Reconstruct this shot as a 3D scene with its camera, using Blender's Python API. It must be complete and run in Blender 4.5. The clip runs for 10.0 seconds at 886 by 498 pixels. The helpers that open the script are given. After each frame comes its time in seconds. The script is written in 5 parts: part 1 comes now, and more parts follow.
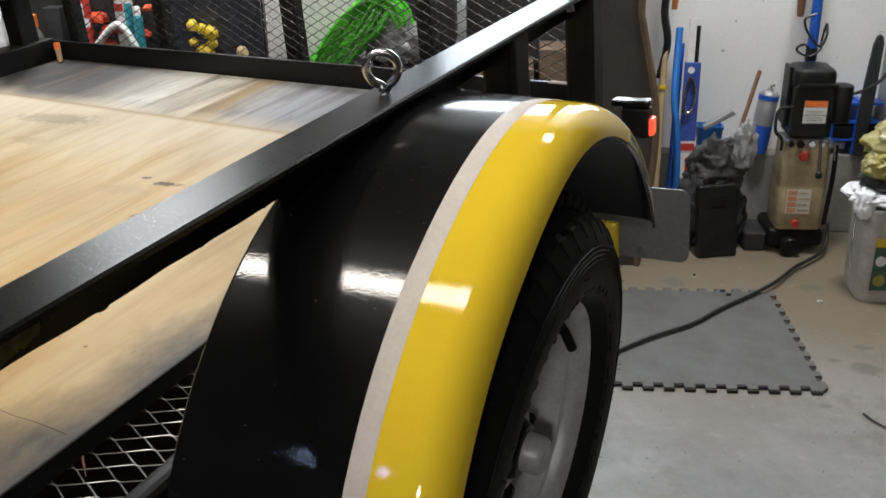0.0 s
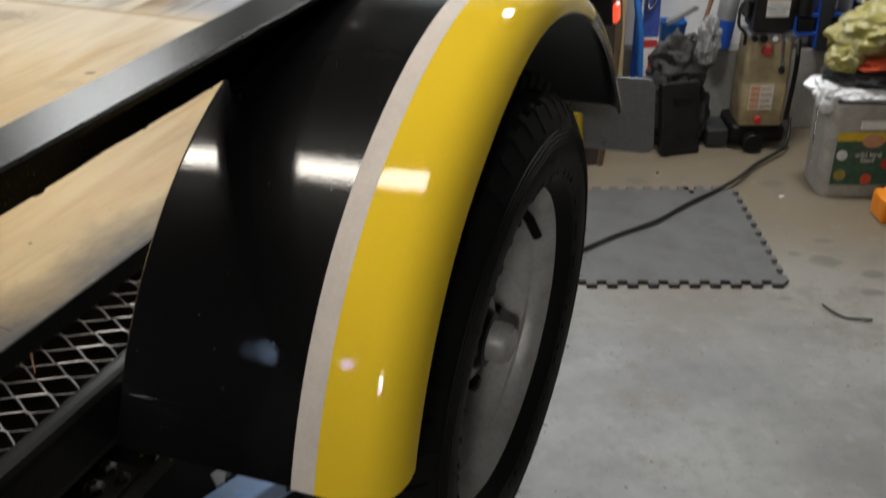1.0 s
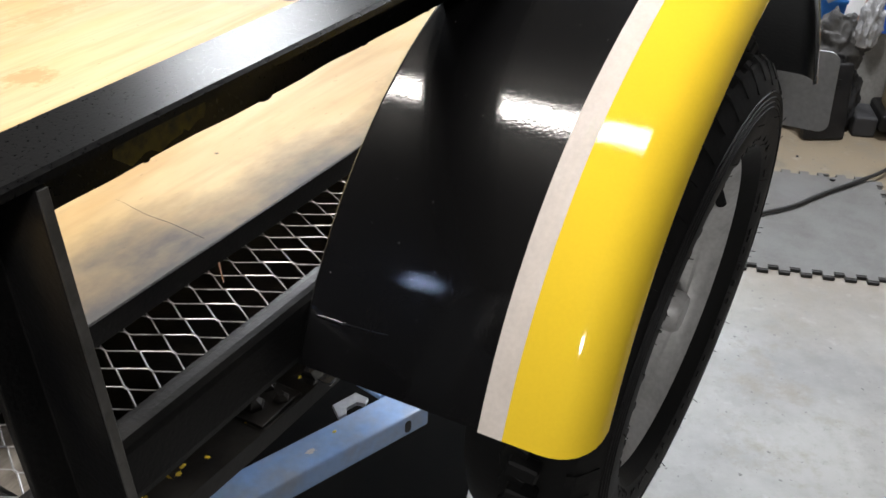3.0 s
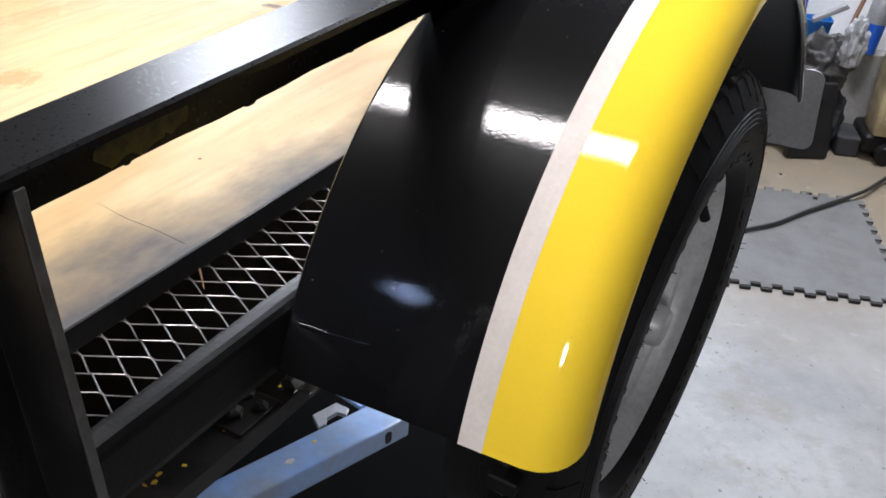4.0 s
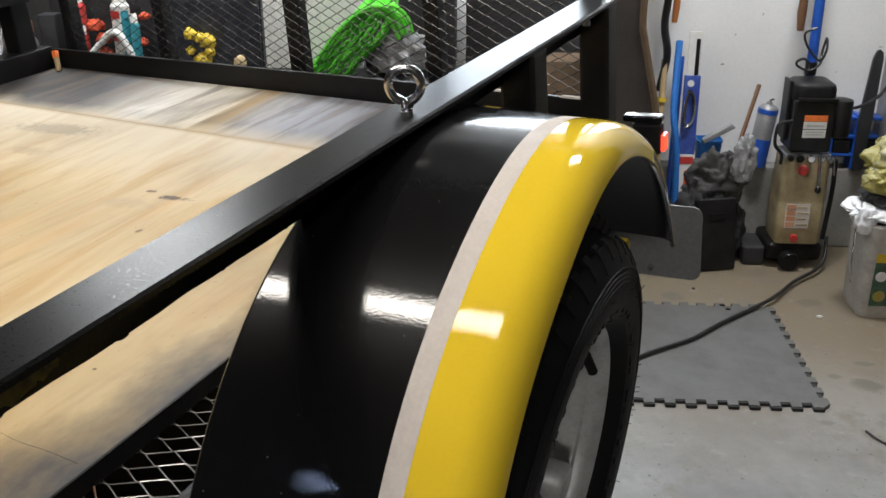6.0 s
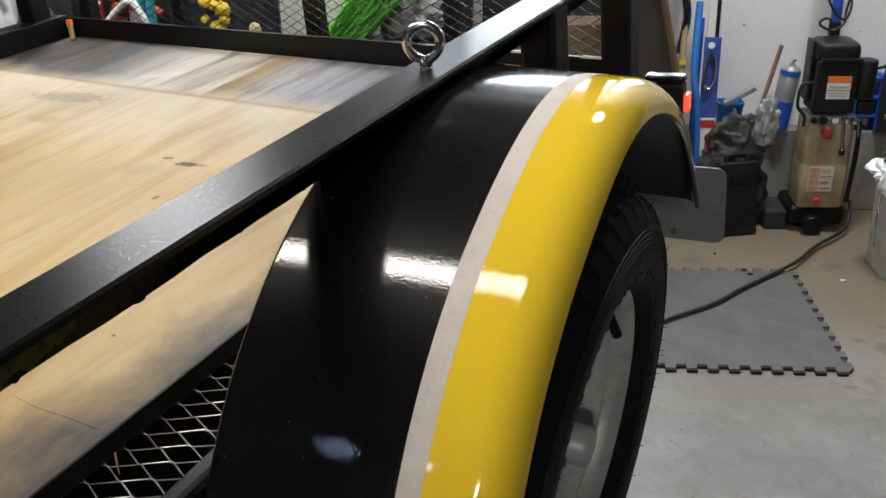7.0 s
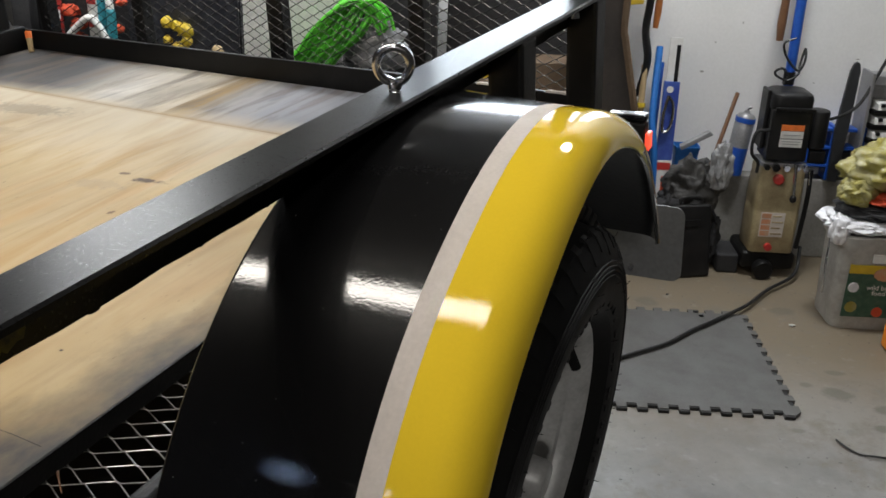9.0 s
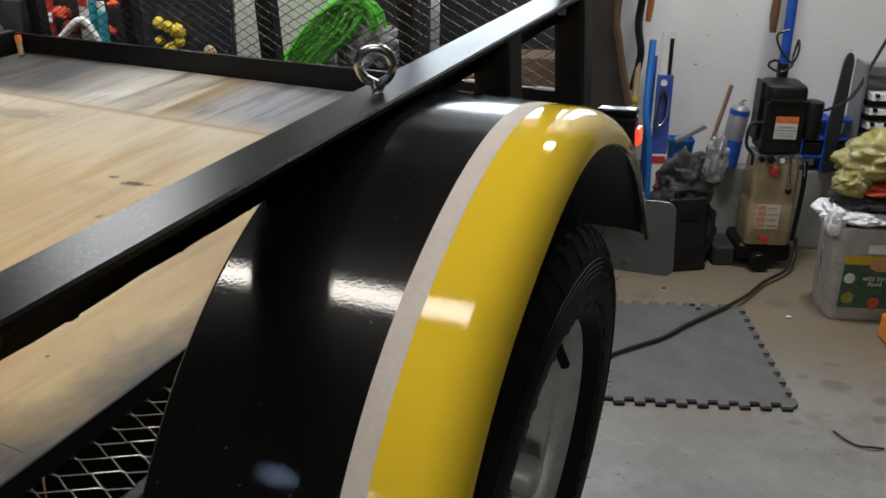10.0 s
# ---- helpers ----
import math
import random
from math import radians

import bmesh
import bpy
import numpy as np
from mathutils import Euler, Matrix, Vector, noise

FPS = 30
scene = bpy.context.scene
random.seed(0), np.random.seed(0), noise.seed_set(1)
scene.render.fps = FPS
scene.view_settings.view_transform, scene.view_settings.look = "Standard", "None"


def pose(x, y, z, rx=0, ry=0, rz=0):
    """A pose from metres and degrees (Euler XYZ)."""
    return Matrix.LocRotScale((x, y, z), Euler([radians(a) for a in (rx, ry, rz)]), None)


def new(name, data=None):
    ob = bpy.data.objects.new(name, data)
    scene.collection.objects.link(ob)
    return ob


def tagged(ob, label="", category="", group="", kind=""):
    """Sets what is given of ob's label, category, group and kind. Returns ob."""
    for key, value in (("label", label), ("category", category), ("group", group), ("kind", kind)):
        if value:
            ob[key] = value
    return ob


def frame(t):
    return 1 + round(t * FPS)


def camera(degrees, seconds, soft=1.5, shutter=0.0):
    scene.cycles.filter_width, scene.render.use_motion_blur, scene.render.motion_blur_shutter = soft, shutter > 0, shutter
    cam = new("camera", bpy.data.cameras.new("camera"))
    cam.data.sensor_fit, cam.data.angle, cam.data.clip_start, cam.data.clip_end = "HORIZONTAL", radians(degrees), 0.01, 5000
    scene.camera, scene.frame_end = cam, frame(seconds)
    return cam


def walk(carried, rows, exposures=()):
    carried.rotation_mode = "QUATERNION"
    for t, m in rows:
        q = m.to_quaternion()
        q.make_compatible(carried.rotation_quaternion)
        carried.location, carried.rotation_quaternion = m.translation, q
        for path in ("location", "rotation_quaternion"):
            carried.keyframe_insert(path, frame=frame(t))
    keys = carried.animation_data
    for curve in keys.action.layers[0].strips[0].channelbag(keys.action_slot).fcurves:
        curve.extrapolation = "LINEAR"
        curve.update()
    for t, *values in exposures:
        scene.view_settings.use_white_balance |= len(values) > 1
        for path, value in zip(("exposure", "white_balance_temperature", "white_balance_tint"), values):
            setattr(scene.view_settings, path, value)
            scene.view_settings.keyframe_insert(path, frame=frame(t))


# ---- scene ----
cam = camera(50.0, 10.0, soft=1.6, shutter=0.4)
PATH = [
    (0.00, 0.3521, -0.8455, 1.4288, 66.884, 0.724, 26.095),
    (0.50, 0.3526, -0.8436, 1.4108, 68.051, -1.530, 26.180),
    (1.00, 0.3459, -0.8281, 1.3955, 61.406, 0.914, 23.572),
    (1.50, 0.3283, -0.8255, 1.3804, 58.704, 0.559, 24.214),
    (2.00, 0.2919, -0.8422, 1.3805, 58.089, 0.577, 28.204),
    (2.50, 0.2685, -0.8507, 1.3738, 58.499, -1.835, 31.465),
    (2.70, 0.2672, -0.8470, 1.3720, 58.678, -1.871, 31.808),
    (3.80, 0.2662, -0.8438, 1.3691, 59.370, -2.136, 31.579),
    (4.00, 0.2663, -0.8426, 1.3679, 59.506, -3.234, 31.495),
    (4.50, 0.2741, -0.8351, 1.3812, 61.475, -2.283, 29.948),
    (5.00, 0.3025, -0.8189, 1.4282, 65.494, 0.158, 25.961),
    (5.20, 0.3078, -0.8206, 1.4310, 66.416, 0.681, 25.691),
    (6.30, 0.3129, -0.8352, 1.4278, 67.413, 0.012, 25.640),
    (6.50, 0.3141, -0.8355, 1.4258, 67.226, 0.308, 25.638),
    (7.00, 0.3031, -0.8226, 1.4164, 65.573, 1.062, 26.391),
    (7.50, 0.3040, -0.8250, 1.4215, 66.264, 1.246, 25.890),
    (8.00, 0.3054, -0.8218, 1.4267, 67.498, 1.605, 26.343),
    (8.50, 0.3043, -0.8139, 1.4165, 67.722, -1.818, 23.477),
    (9.00, 0.2934, -0.8215, 1.4053, 67.637, -2.020, 24.669),
    (9.50, 0.2942, -0.8147, 1.3992, 66.565, -1.579, 24.581),
    (10.00, 0.3037, -0.8141, 1.4086, 67.407, -1.231, 24.309),
]
EXPOSURE = [(0.0, -0.06, 6660, 10), (0.5, -0.11, 6660, 10), (1.0, -0.21, 6810, 10), (1.5, 0.14, 6660, 10), (2.0, 0.36, 6660, 10), (2.5, 0.46, 6660, 11), (2.7, 0.61, 6610, 11), (3.8, 0.80, 6160, 15), (4.0, 0.80, 6110, 15), (4.5, 0.80, 6060, 16), (5.0, 0.55, 6410, 11), (5.2, 0.40, 6460, 11), (6.3, -0.06, 6660, 10), (6.5, -0.08, 6660, 10), (7.0, -0.08, 6660, 10), (7.5, -0.04, 6660, 10), (8.0, 0.02, 6610, 10), (8.5, -0.23, 6610, 10), (9.0, -0.28, 6660, 10), (9.5, -0.38, 6660, 10), (10.0, -0.48, 6660, 10)]
walk(cam, [(t, pose(*p)) for t, *p in PATH], EXPOSURE)

# ---- light ----
world = bpy.data.worlds.new("world")
scene.world = world
world.use_nodes = True
world.node_tree.nodes["Background"].inputs[0].default_value = (0.55, 0.65, 0.8, 1)
world.node_tree.nodes["Background"].inputs[1].default_value = 0.03
scene.view_settings.exposure = 0.0

GAR = pose(0, 0, 0, 0, 0, 22.0)     # garage axes: u along the back wall, d towards it
TRAILER = (Matrix.Rotation(radians(-2.7126), 4, "X") @ Matrix.Rotation(radians(2.9949), 4, "Y")).transposed() @ Matrix.Translation((0.0032, 0.4205, 0.3678))


def lamp(name, m, sx, sy, power, colour):
    data = bpy.data.lights.new(name, "AREA")
    data.shape, data.size, data.size_y, data.energy, data.color = "RECTANGLE", sx, sy, power, colour
    ob = new(name, data)
    ob.matrix_world = m
    return ob


lamp("shop_light_glow", GAR @ pose(-1.09, -0.21, 2.895, 0, 0, -24), 2.38, 0.2, 33, (1.0, 0.96, 0.90))
lamp("back_light_glow", GAR @ pose(0.85, 2.0, 2.895), 0.56, 0.2, 60, (0.94, 0.97, 1.0))
lamp("bench_light_glow", GAR @ pose(-1.33, 2.0, 2.195), 0.5, 0.26, 24, (0.93, 0.97, 1.0))
lamp("door_light_glow", GAR @ pose(-0.25, -3.455, 2.60, 62, 0, 0), 0.26, 0.2, 25, (1.0, 0.98, 0.95))
lamp("corner_light_glow", GAR @ pose(-3.30, -2.76, 2.895), 0.115, 0.07, 2.4, (0.5, 0.66, 1.0))
lamp("corner_light_glow", GAR @ pose(-2.64, -2.82, 2.895), 0.14, 0.1, 3.6, (0.38, 0.56, 1.0))


# ---- materials ----
def material(name, base, rough=0.5, metal=0.0, spots=None, amount=0.5, scale=8.0, grain=60.0, bump=0.15, coat=0.0, vary=0.12, depth=0.002, stretch=(1, 1, 1), emit=None, spec=0.5):
    m = bpy.data.materials.new(name)
    m.use_nodes = True
    nt = m.node_tree
    N, L = nt.nodes, nt.links
    b = N["Principled BSDF"]
    b.inputs["Roughness"].default_value, b.inputs["Metallic"].default_value = rough, metal
    b.inputs["Coat Weight"].default_value, b.inputs["Coat Roughness"].default_value = coat, 0.035
    b.inputs["Specular IOR Level"].default_value = spec
    tc = N.new("ShaderNodeTexCoord")
    mp = N.new("ShaderNodeMapping")
    mp.inputs["Scale"].default_value = stretch
    L.new(tc.outputs["Object"], mp.inputs["Vector"])
    big = N.new("ShaderNodeTexNoise")
    big.inputs["Scale"].default_value, big.inputs["Detail"].default_value, big.inputs["Roughness"].default_value = scale, 6, 0.62
    fine = N.new("ShaderNodeTexNoise")
    fine.inputs["Scale"].default_value, fine.inputs["Detail"].default_value = grain, 4
    L.new(mp.outputs[0], big.inputs["Vector"]), L.new(mp.outputs[0], fine.inputs["Vector"])
    ramp = N.new("ShaderNodeMapRange")
    ramp.inputs["From Min"].default_value, ramp.inputs["From Max"].default_value = 0.42, 0.68
    ramp.inputs["To Max"].default_value = amount
    L.new(big.outputs["Fac"], ramp.inputs["Value"])
    mix = N.new("ShaderNodeMixRGB")
    mix.inputs[1].default_value = (*base, 1)
    mix.inputs[2].default_value = (*(spots or [c * 0.7 for c in base]), 1)
    L.new(ramp.outputs[0], mix.inputs[0])
    val = N.new("ShaderNodeMapRange")
    val.inputs["From Min"].default_value, val.inputs["From Max"].default_value = 0.25, 0.75
    val.inputs["To Min"].default_value, val.inputs["To Max"].default_value = 1 - vary, 1 + vary
    L.new(fine.outputs["Fac"], val.inputs["Value"])
    hsv = N.new("ShaderNodeHueSaturation")
    L.new(val.outputs[0], hsv.inputs["Value"]), L.new(mix.outputs[0], hsv.inputs["Color"])
    L.new(hsv.outputs[0], b.inputs["Base Color"])
    rr = N.new("ShaderNodeMapRange")
    rr.inputs["To Min"].default_value, rr.inputs["To Max"].default_value = rough * 0.7, min(rough * 1.35, 1)
    L.new(big.outputs["Fac"], rr.inputs["Value"]), L.new(rr.outputs[0], b.inputs["Roughness"])
    if bump:
        bp = N.new("ShaderNodeBump")
        bp.inputs["Strength"].default_value, bp.inputs["Distance"].default_value = bump, depth
        L.new(fine.outputs["Fac"], bp.inputs["Height"]), L.new(bp.outputs[0], b.inputs["Normal"]), L.new(bp.outputs[0], b.inputs["Coat Normal"])
    if emit:
        b.inputs["Emission Color"].default_value, b.inputs["Emission Strength"].default_value = (*emit[:3], 1), emit[3]
    return m


GLOSS = material("gloss_black_paint", (0.0038, 0.0038, 0.0041), 0.32, spots=(0.0065, 0.0065, 0.0068), scale=5, grain=430, bump=0.4, depth=0.00018, spec=0.085, coat=1.0)
SATIN = material("satin_black_paint", (0.004, 0.004, 0.0043), 0.29, spots=(0.010, 0.010, 0.0095), amount=0.6, spec=0.2, scale=420, grain=420, bump=0.35, depth=0.0003)
DULL = material("dull_black_steel", (0.0055, 0.0055, 0.0058), 0.36, spec=0.22, spots=(0.014, 0.0135, 0.0125), amount=0.6, scale=18, grain=260, bump=0.3, depth=0.001)
YELLOW = material("yellow_gloss_paint", (0.80, 0.562, 0.034), 0.05, spots=(0.77, 0.54, 0.030), scale=5, grain=380, bump=0.22, depth=0.0002, vary=0.02, spec=0.32)
TAPE = material("masking_tape", (0.60, 0.55, 0.51), 0.75, spots=(0.50, 0.455, 0.415), amount=0.7, scale=24, grain=300, bump=0.2, depth=0.0004, vary=0.06)
RUBBER = material("tyre_rubber", (0.0045, 0.0045, 0.0045), 0.62, spots=(0.010, 0.0098, 0.0095), spec=0.2, scale=10, grain=150, bump=0.3, depth=0.001)
SILVER = material("silver_wheel_paint", (0.50, 0.50, 0.49), 0.42, metal=0.2, spots=(0.30, 0.295, 0.285), amount=0.7, scale=16, grain=180, bump=0.12)
CHROME = material("zinc_plated_steel", (0.62, 0.62, 0.63), 0.2, metal=1.0, spots=(0.42, 0.42, 0.43), scale=60, grain=300, bump=0.08, depth=0.0006)
MESHM = material("bare_expanded_steel", (0.34, 0.335, 0.33), 0.36, metal=0.7, spots=(0.05, 0.045, 0.04), amount=0.8, scale=34, grain=200)
MESHB = material("painted_expanded_steel", (0.045, 0.045, 0.047), 0.24, metal=0.5, spots=(0.22, 0.215, 0.21), amount=0.7, scale=40, grain=200)
BLUE = material("worn_blue_steel_paint", (0.25, 0.38, 0.64), 0.2, spots=(0.29, 0.32, 0.35), amount=0.85, scale=9, grain=70, bump=0.1, vary=0.06, coat=0.3)
FOAM = material("grey_foam_mat", (0.097, 0.095, 0.091), 0.7, spots=(0.062, 0.058, 0.053), amount=0.55, scale=7, grain=300, bump=0.3, depth=0.0015)
# near-black for the plywood crack and for shade put between mat teeth
GAPDARK = material("gap_shade_black", (0.02, 0.02, 0.02), 0.9)
OILY = material("oily_spring_steel", (0.006, 0.0055, 0.005), 0.34, spec=0.4, spots=(0.020, 0.018, 0.0155), amount=0.8, scale=22, grain=160, bump=0.3, depth=0.0008)
# near-black that carries the trailer's shade on the floor
SHADEM = material("trailer_shade_black", (0.0022, 0.0022, 0.0022), 0.9, spec=0.02, spots=(0.006, 0.0057, 0.0052), scale=9, grain=120)
WALLM = material("white_painted_wall", (0.83, 0.83, 0.82), 0.6, spots=(0.74, 0.735, 0.72), amount=0.5, scale=2.2, grain=90, bump=0.15, vary=0.03)
# unlit dimness put into ceiling and wall colours, so paint reflects dark
CEILM = material("dark_ceiling_board", (0.05, 0.045, 0.04), 0.9, scale=2, grain=120, vary=0.1)
SIDEM = material("unlit_wall_tone", (0.05, 0.047, 0.044), 0.85, spots=(0.025, 0.022, 0.02), amount=0.9, scale=1.5, grain=60)
STEM = material("concrete_stem_wall", (0.29, 0.28, 0.26), 0.85, spots=(0.17, 0.16, 0.15), amount=0.7, scale=7, grain=80, bump=0.5, depth=0.004)
HOSE = material("black_hose_rubber", (0.015, 0.015, 0.015), 0.45, scale=30, grain=200)
CREAM = material("aged_cream_enamel", (0.40, 0.33, 0.195), 0.4, spots=(0.20, 0.145, 0.078), amount=0.8, scale=11, grain=150, bump=0.15)
BLACKP = material("black_moulded_plastic", (0.006, 0.006, 0.0065), 0.4, spec=0.35, spots=(0.020, 0.019, 0.018), amount=0.5, scale=20, grain=220)
ORANGE = material("orange_print", (0.85, 0.20, 0.04), 0.5, scale=40)
WHITEP = material("white_plastic", (0.72, 0.72, 0.70), 0.45, spots=(0.6, 0.58, 0.54), scale=20, vary=0.05)
REDP = material("red_plastic", (0.50, 0.035, 0.03), 0.4, spots=(0.28, 0.05, 0.04), scale=30)
BLUEP = material("blue_plastic", (0.012, 0.07, 0.38), 0.35, spots=(0.02, 0.13, 0.48), scale=25)
BLUET = material("mid_blue_plastic", (0.02, 0.16, 0.50), 0.4, spots=(0.015, 0.10, 0.38), scale=25)
GREYM = material("grey_sheet_steel", (0.32, 0.32, 0.33), 0.42, metal=0.5, spots=(0.2, 0.2, 0.2), scale=14, grain=150)
PLATEM = material("dull_aluminium_plate", (0.19, 0.193, 0.195), 0.5, metal=0.35, spots=(0.17, 0.17, 0.175), scale=9, grain=140)
WOODH = material("brown_wood", (0.16, 0.075, 0.035), 0.5, spots=(0.09, 0.04, 0.02), scale=9, stretch=(6, 6, 1))
TANW = material("tan_wood", (0.45, 0.33, 0.18), 0.55, spots=(0.34, 0.23, 0.11), scale=9, stretch=(6, 6, 1))
GREENC = material("green_cord", (0.15, 0.74, 0.06), 0.35, spots=(0.05, 0.42, 0.03), scale=50, grain=400)
YELBAG = material("yellow_plastic_bag", (0.27, 0.235, 0.05), 0.3, spots=(0.34, 0.32, 0.19), amount=0.85, scale=24, bump=0.6, depth=0.004)
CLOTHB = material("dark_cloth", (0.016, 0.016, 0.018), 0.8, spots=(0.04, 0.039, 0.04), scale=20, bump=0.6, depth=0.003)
CLOTHR = material("orange_red_cloth", (0.62, 0.08, 0.03), 0.8, scale=20, bump=0.5)
CLOTHW = material("white_cloth", (0.72, 0.72, 0.74), 0.8, spots=(0.55, 0.56, 0.6), scale=20, bump=0.5)
TARP = material("grey_dusty_tarp", (0.045, 0.044, 0.043), 0.6, spots=(0.115, 0.112, 0.108), amount=0.7, scale=12, bump=0.7, depth=0.006)
CLEAR = material("cloudy_plastic_film", (0.22, 0.22, 0.225), 0.25, spots=(0.42, 0.43, 0.44), amount=0.7, scale=18, bump=0.8, depth=0.004)
LENS = material("red_lamp_lens", (0.75, 0.03, 0.015), 0.2, emit=(1.0, 0.10, 0.05, 1.2))
GLOW = material("lamp_diffuser", (0.9, 0.9, 0.88), 0.5, emit=(1.0, 0.93, 0.82, 9.0))
GLOWC = material("cool_lamp_diffuser", (0.9, 0.9, 0.9), 0.5, emit=(0.93, 0.96, 1.0, 9.0))
GLASSM = material("cool_blue_diffuser", (0.3, 0.4, 0.6), 0.2, emit=(0.45, 0.62, 1.0, 3.0))
DAYLIGHT = material("overcast_daylight", (0.8, 0.85, 0.9), 0.9, scale=1.5, emit=(0.80, 0.90, 1.0, 9.0))
ORANGP = material("orange_plastic", (0.80, 0.25, 0.015), 0.4, scale=30)
YELP = material("yellow_print", (0.62, 0.44, 0.03), 0.5, scale=30)
DKGREEN = material("dark_green_print", (0.03, 0.09, 0.06), 0.5, spots=(0.10, 0.16, 0.12), scale=50)
FADED = material("faded_orange_print", (0.58, 0.25, 0.13), 0.6, spots=(0.42, 0.30, 0.2), amount=0.9, scale=60)
CARD = material("brown_cardboard", (0.13, 0.085, 0.05), 0.8, scale=10)
GREYF = material("grey_board", (0.80, 0.78, 0.76), 0.8, spots=(0.70, 0.68, 0.66), scale=6)


def plywood(name, weathered):
    """Rotary-cut plywood: grain along y, knots, and a dark overspray along the edge at x = -0.15."""
    m = bpy.data.materials.new(name)
    m.use_nodes = True
    nt = m.node_tree
    N, L = nt.nodes, nt.links
    b = N["Principled BSDF"]
    tc = N.new("ShaderNodeTexCoord")

    def noise_of(scale, stretch, detail=5.0, rough=0.6, distort=0.0):
        mp = N.new("ShaderNodeMapping")
        mp.inputs["Scale"].default_value = stretch
        n = N.new("ShaderNodeTexNoise")
        n.inputs["Scale"].default_value, n.inputs["Detail"].default_value = scale, detail
        n.inputs["Roughness"].default_value, n.inputs["Distortion"].default_value = rough, distort
        L.new(tc.outputs["Object"], mp.inputs[0]), L.new(mp.outputs[0], n.inputs["Vector"])
        return n.outputs["Fac"]

    def ranged(src, a, c, lo=0.0, hi=1.0):
        r = N.new("ShaderNodeMapRange")
        for k, x in (("From Min", a), ("From Max", c), ("To Min", lo), ("To Max", hi)):
            r.inputs[k].default_value = x
        L.new(src, r.inputs["Value"])
        return r.outputs[0]

    def mixed(fac, one, two, kind="MIX"):
        x = N.new("ShaderNodeMixRGB")
        x.blend_type = kind
        for k, s in ((0, fac), (1, one), (2, two)):
            if isinstance(s, tuple):
                x.inputs[k].default_value = (*s, 1)
            elif isinstance(s, float):
                x.inputs[k].default_value = s
            else:
                L.new(s, x.inputs[k])
        return x.outputs[0]

    cloud = noise_of(5.0, (1, 0.45, 1), 6, 0.6, 0.6)
    grain = noise_of(26.0, (1.0, 0.10, 1), 5, 0.65, 0.5)
    fine = noise_of(140.0, (1.0, 0.05, 1), 3)
    if weathered:
        across = N.new("ShaderNodeSeparateXYZ")
        L.new(tc.outputs["Object"], across.inputs[0])
        warp = N.new("ShaderNodeMath")
        warp.operation = "MULTIPLY_ADD"
        warp.inputs[1].default_value = 0.22
        lean = N.new("ShaderNodeMath")
        lean.operation = "MULTIPLY_ADD"
        lean.inputs[1].default_value = 0.12
        L.new(across.outputs["Y"], lean.inputs[0]), L.new(across.outputs["X"], lean.inputs[2])
        L.new(grain, warp.inputs[0]), L.new(lean.outputs[0], warp.inputs[2])
        age = N.new("ShaderNodeValToRGB")
        tones = ((0.0, (0.03, 0.029, 0.028)), (0.14, (0.036, 0.036, 0.037)), (0.25, (0.06, 0.06, 0.066)), (0.33, (0.27, 0.255, 0.235)), (0.40, (0.80, 0.76, 0.68)), (0.52, (0.74, 0.67, 0.54)), (0.565, (0.38, 0.25, 0.09)), (0.595, (0.42, 0.41, 0.40)), (0.66, (0.34, 0.355, 0.40)), (0.82, (0.21, 0.22, 0.25)), (1.0, (0.10, 0.10, 0.10)))
        for k, (at, tone) in enumerate(tones):
            e = age.color_ramp.elements[k] if k < 2 else age.color_ramp.elements.new(at)
            e.position, e.color = at, (*tone, 1)
        for k, (at, tone) in enumerate(tones):
            age.color_ramp.elements[k].position, age.color_ramp.elements[k].color = at, (*tone, 1)
        L.new(ranged(warp.outputs[0], -1.26, -0.02), age.inputs[0])
        colour = mixed(ranged(cloud, 0.52, 0.66, 0, 0.4), age.outputs[0], (0.15, 0.145, 0.145))
        colour = mixed(ranged(grain, 0.50, 0.70, 0, 0.7), colour, (0.075, 0.075, 0.08))
        streak = noise_of(9.0, (1.0, 0.14, 1), 5, 0.6, 0.8)
        colour = mixed(ranged(streak, 0.55, 0.70, 0, 0.7), colour, (0.05, 0.05, 0.055))
    else:
        figure = noise_of(11.0, (1.0, 0.16, 1), 4, 0.55, 1.6)
        colour = mixed(ranged(cloud, 0.35, 0.66), (0.585, 0.465, 0.262), (0.515, 0.368, 0.166))
        colour = mixed(ranged(figure, 0.50, 0.66, 0, 0.7), colour, (0.47, 0.29, 0.11))
        broad = noise_of(3.2, (1.0, 0.22, 1), 3, 0.5, 2.4)
        colour = mixed(ranged(broad, 0.53, 0.62, 0, 0.45), colour, (0.60, 0.36, 0.15))
        pale = noise_of(7.0, (1.0, 0.2, 1), 4, 0.5, 1.2)
        colour = mixed(ranged(pale, 0.5, 0.68, 0, 0.6), colour, (0.67, 0.565, 0.365))
        colour = mixed(ranged(grain, 0.54, 0.74, 0, 0.38), colour, (0.42, 0.26, 0.11))
    colour = mixed(ranged(fine, 0.52, 0.82, 0, 0.22), colour, (0.30, 0.20, 0.11))
    speck = noise_of(240.0, (1.0, 0.35, 1), 2)
    colour = mixed(ranged(speck, 0.70, 0.78, 0, 0.6), colour, (0.16, 0.09, 0.045))
    sep = N.new("ShaderNodeSeparateXYZ")
    L.new(tc.outputs["Object"], sep.inputs[0])
    wob = noise_of(10.0, (1, 0.6, 1), 6, 0.64)
    add = N.new("ShaderNodeMath")
    add.operation = "MULTIPLY_ADD"
    add.inputs[1].default_value = 0.19
    L.new(wob, add.inputs[0]), L.new(sep.outputs["X"], add.inputs[2])
    front = N.new("ShaderNodeMath")
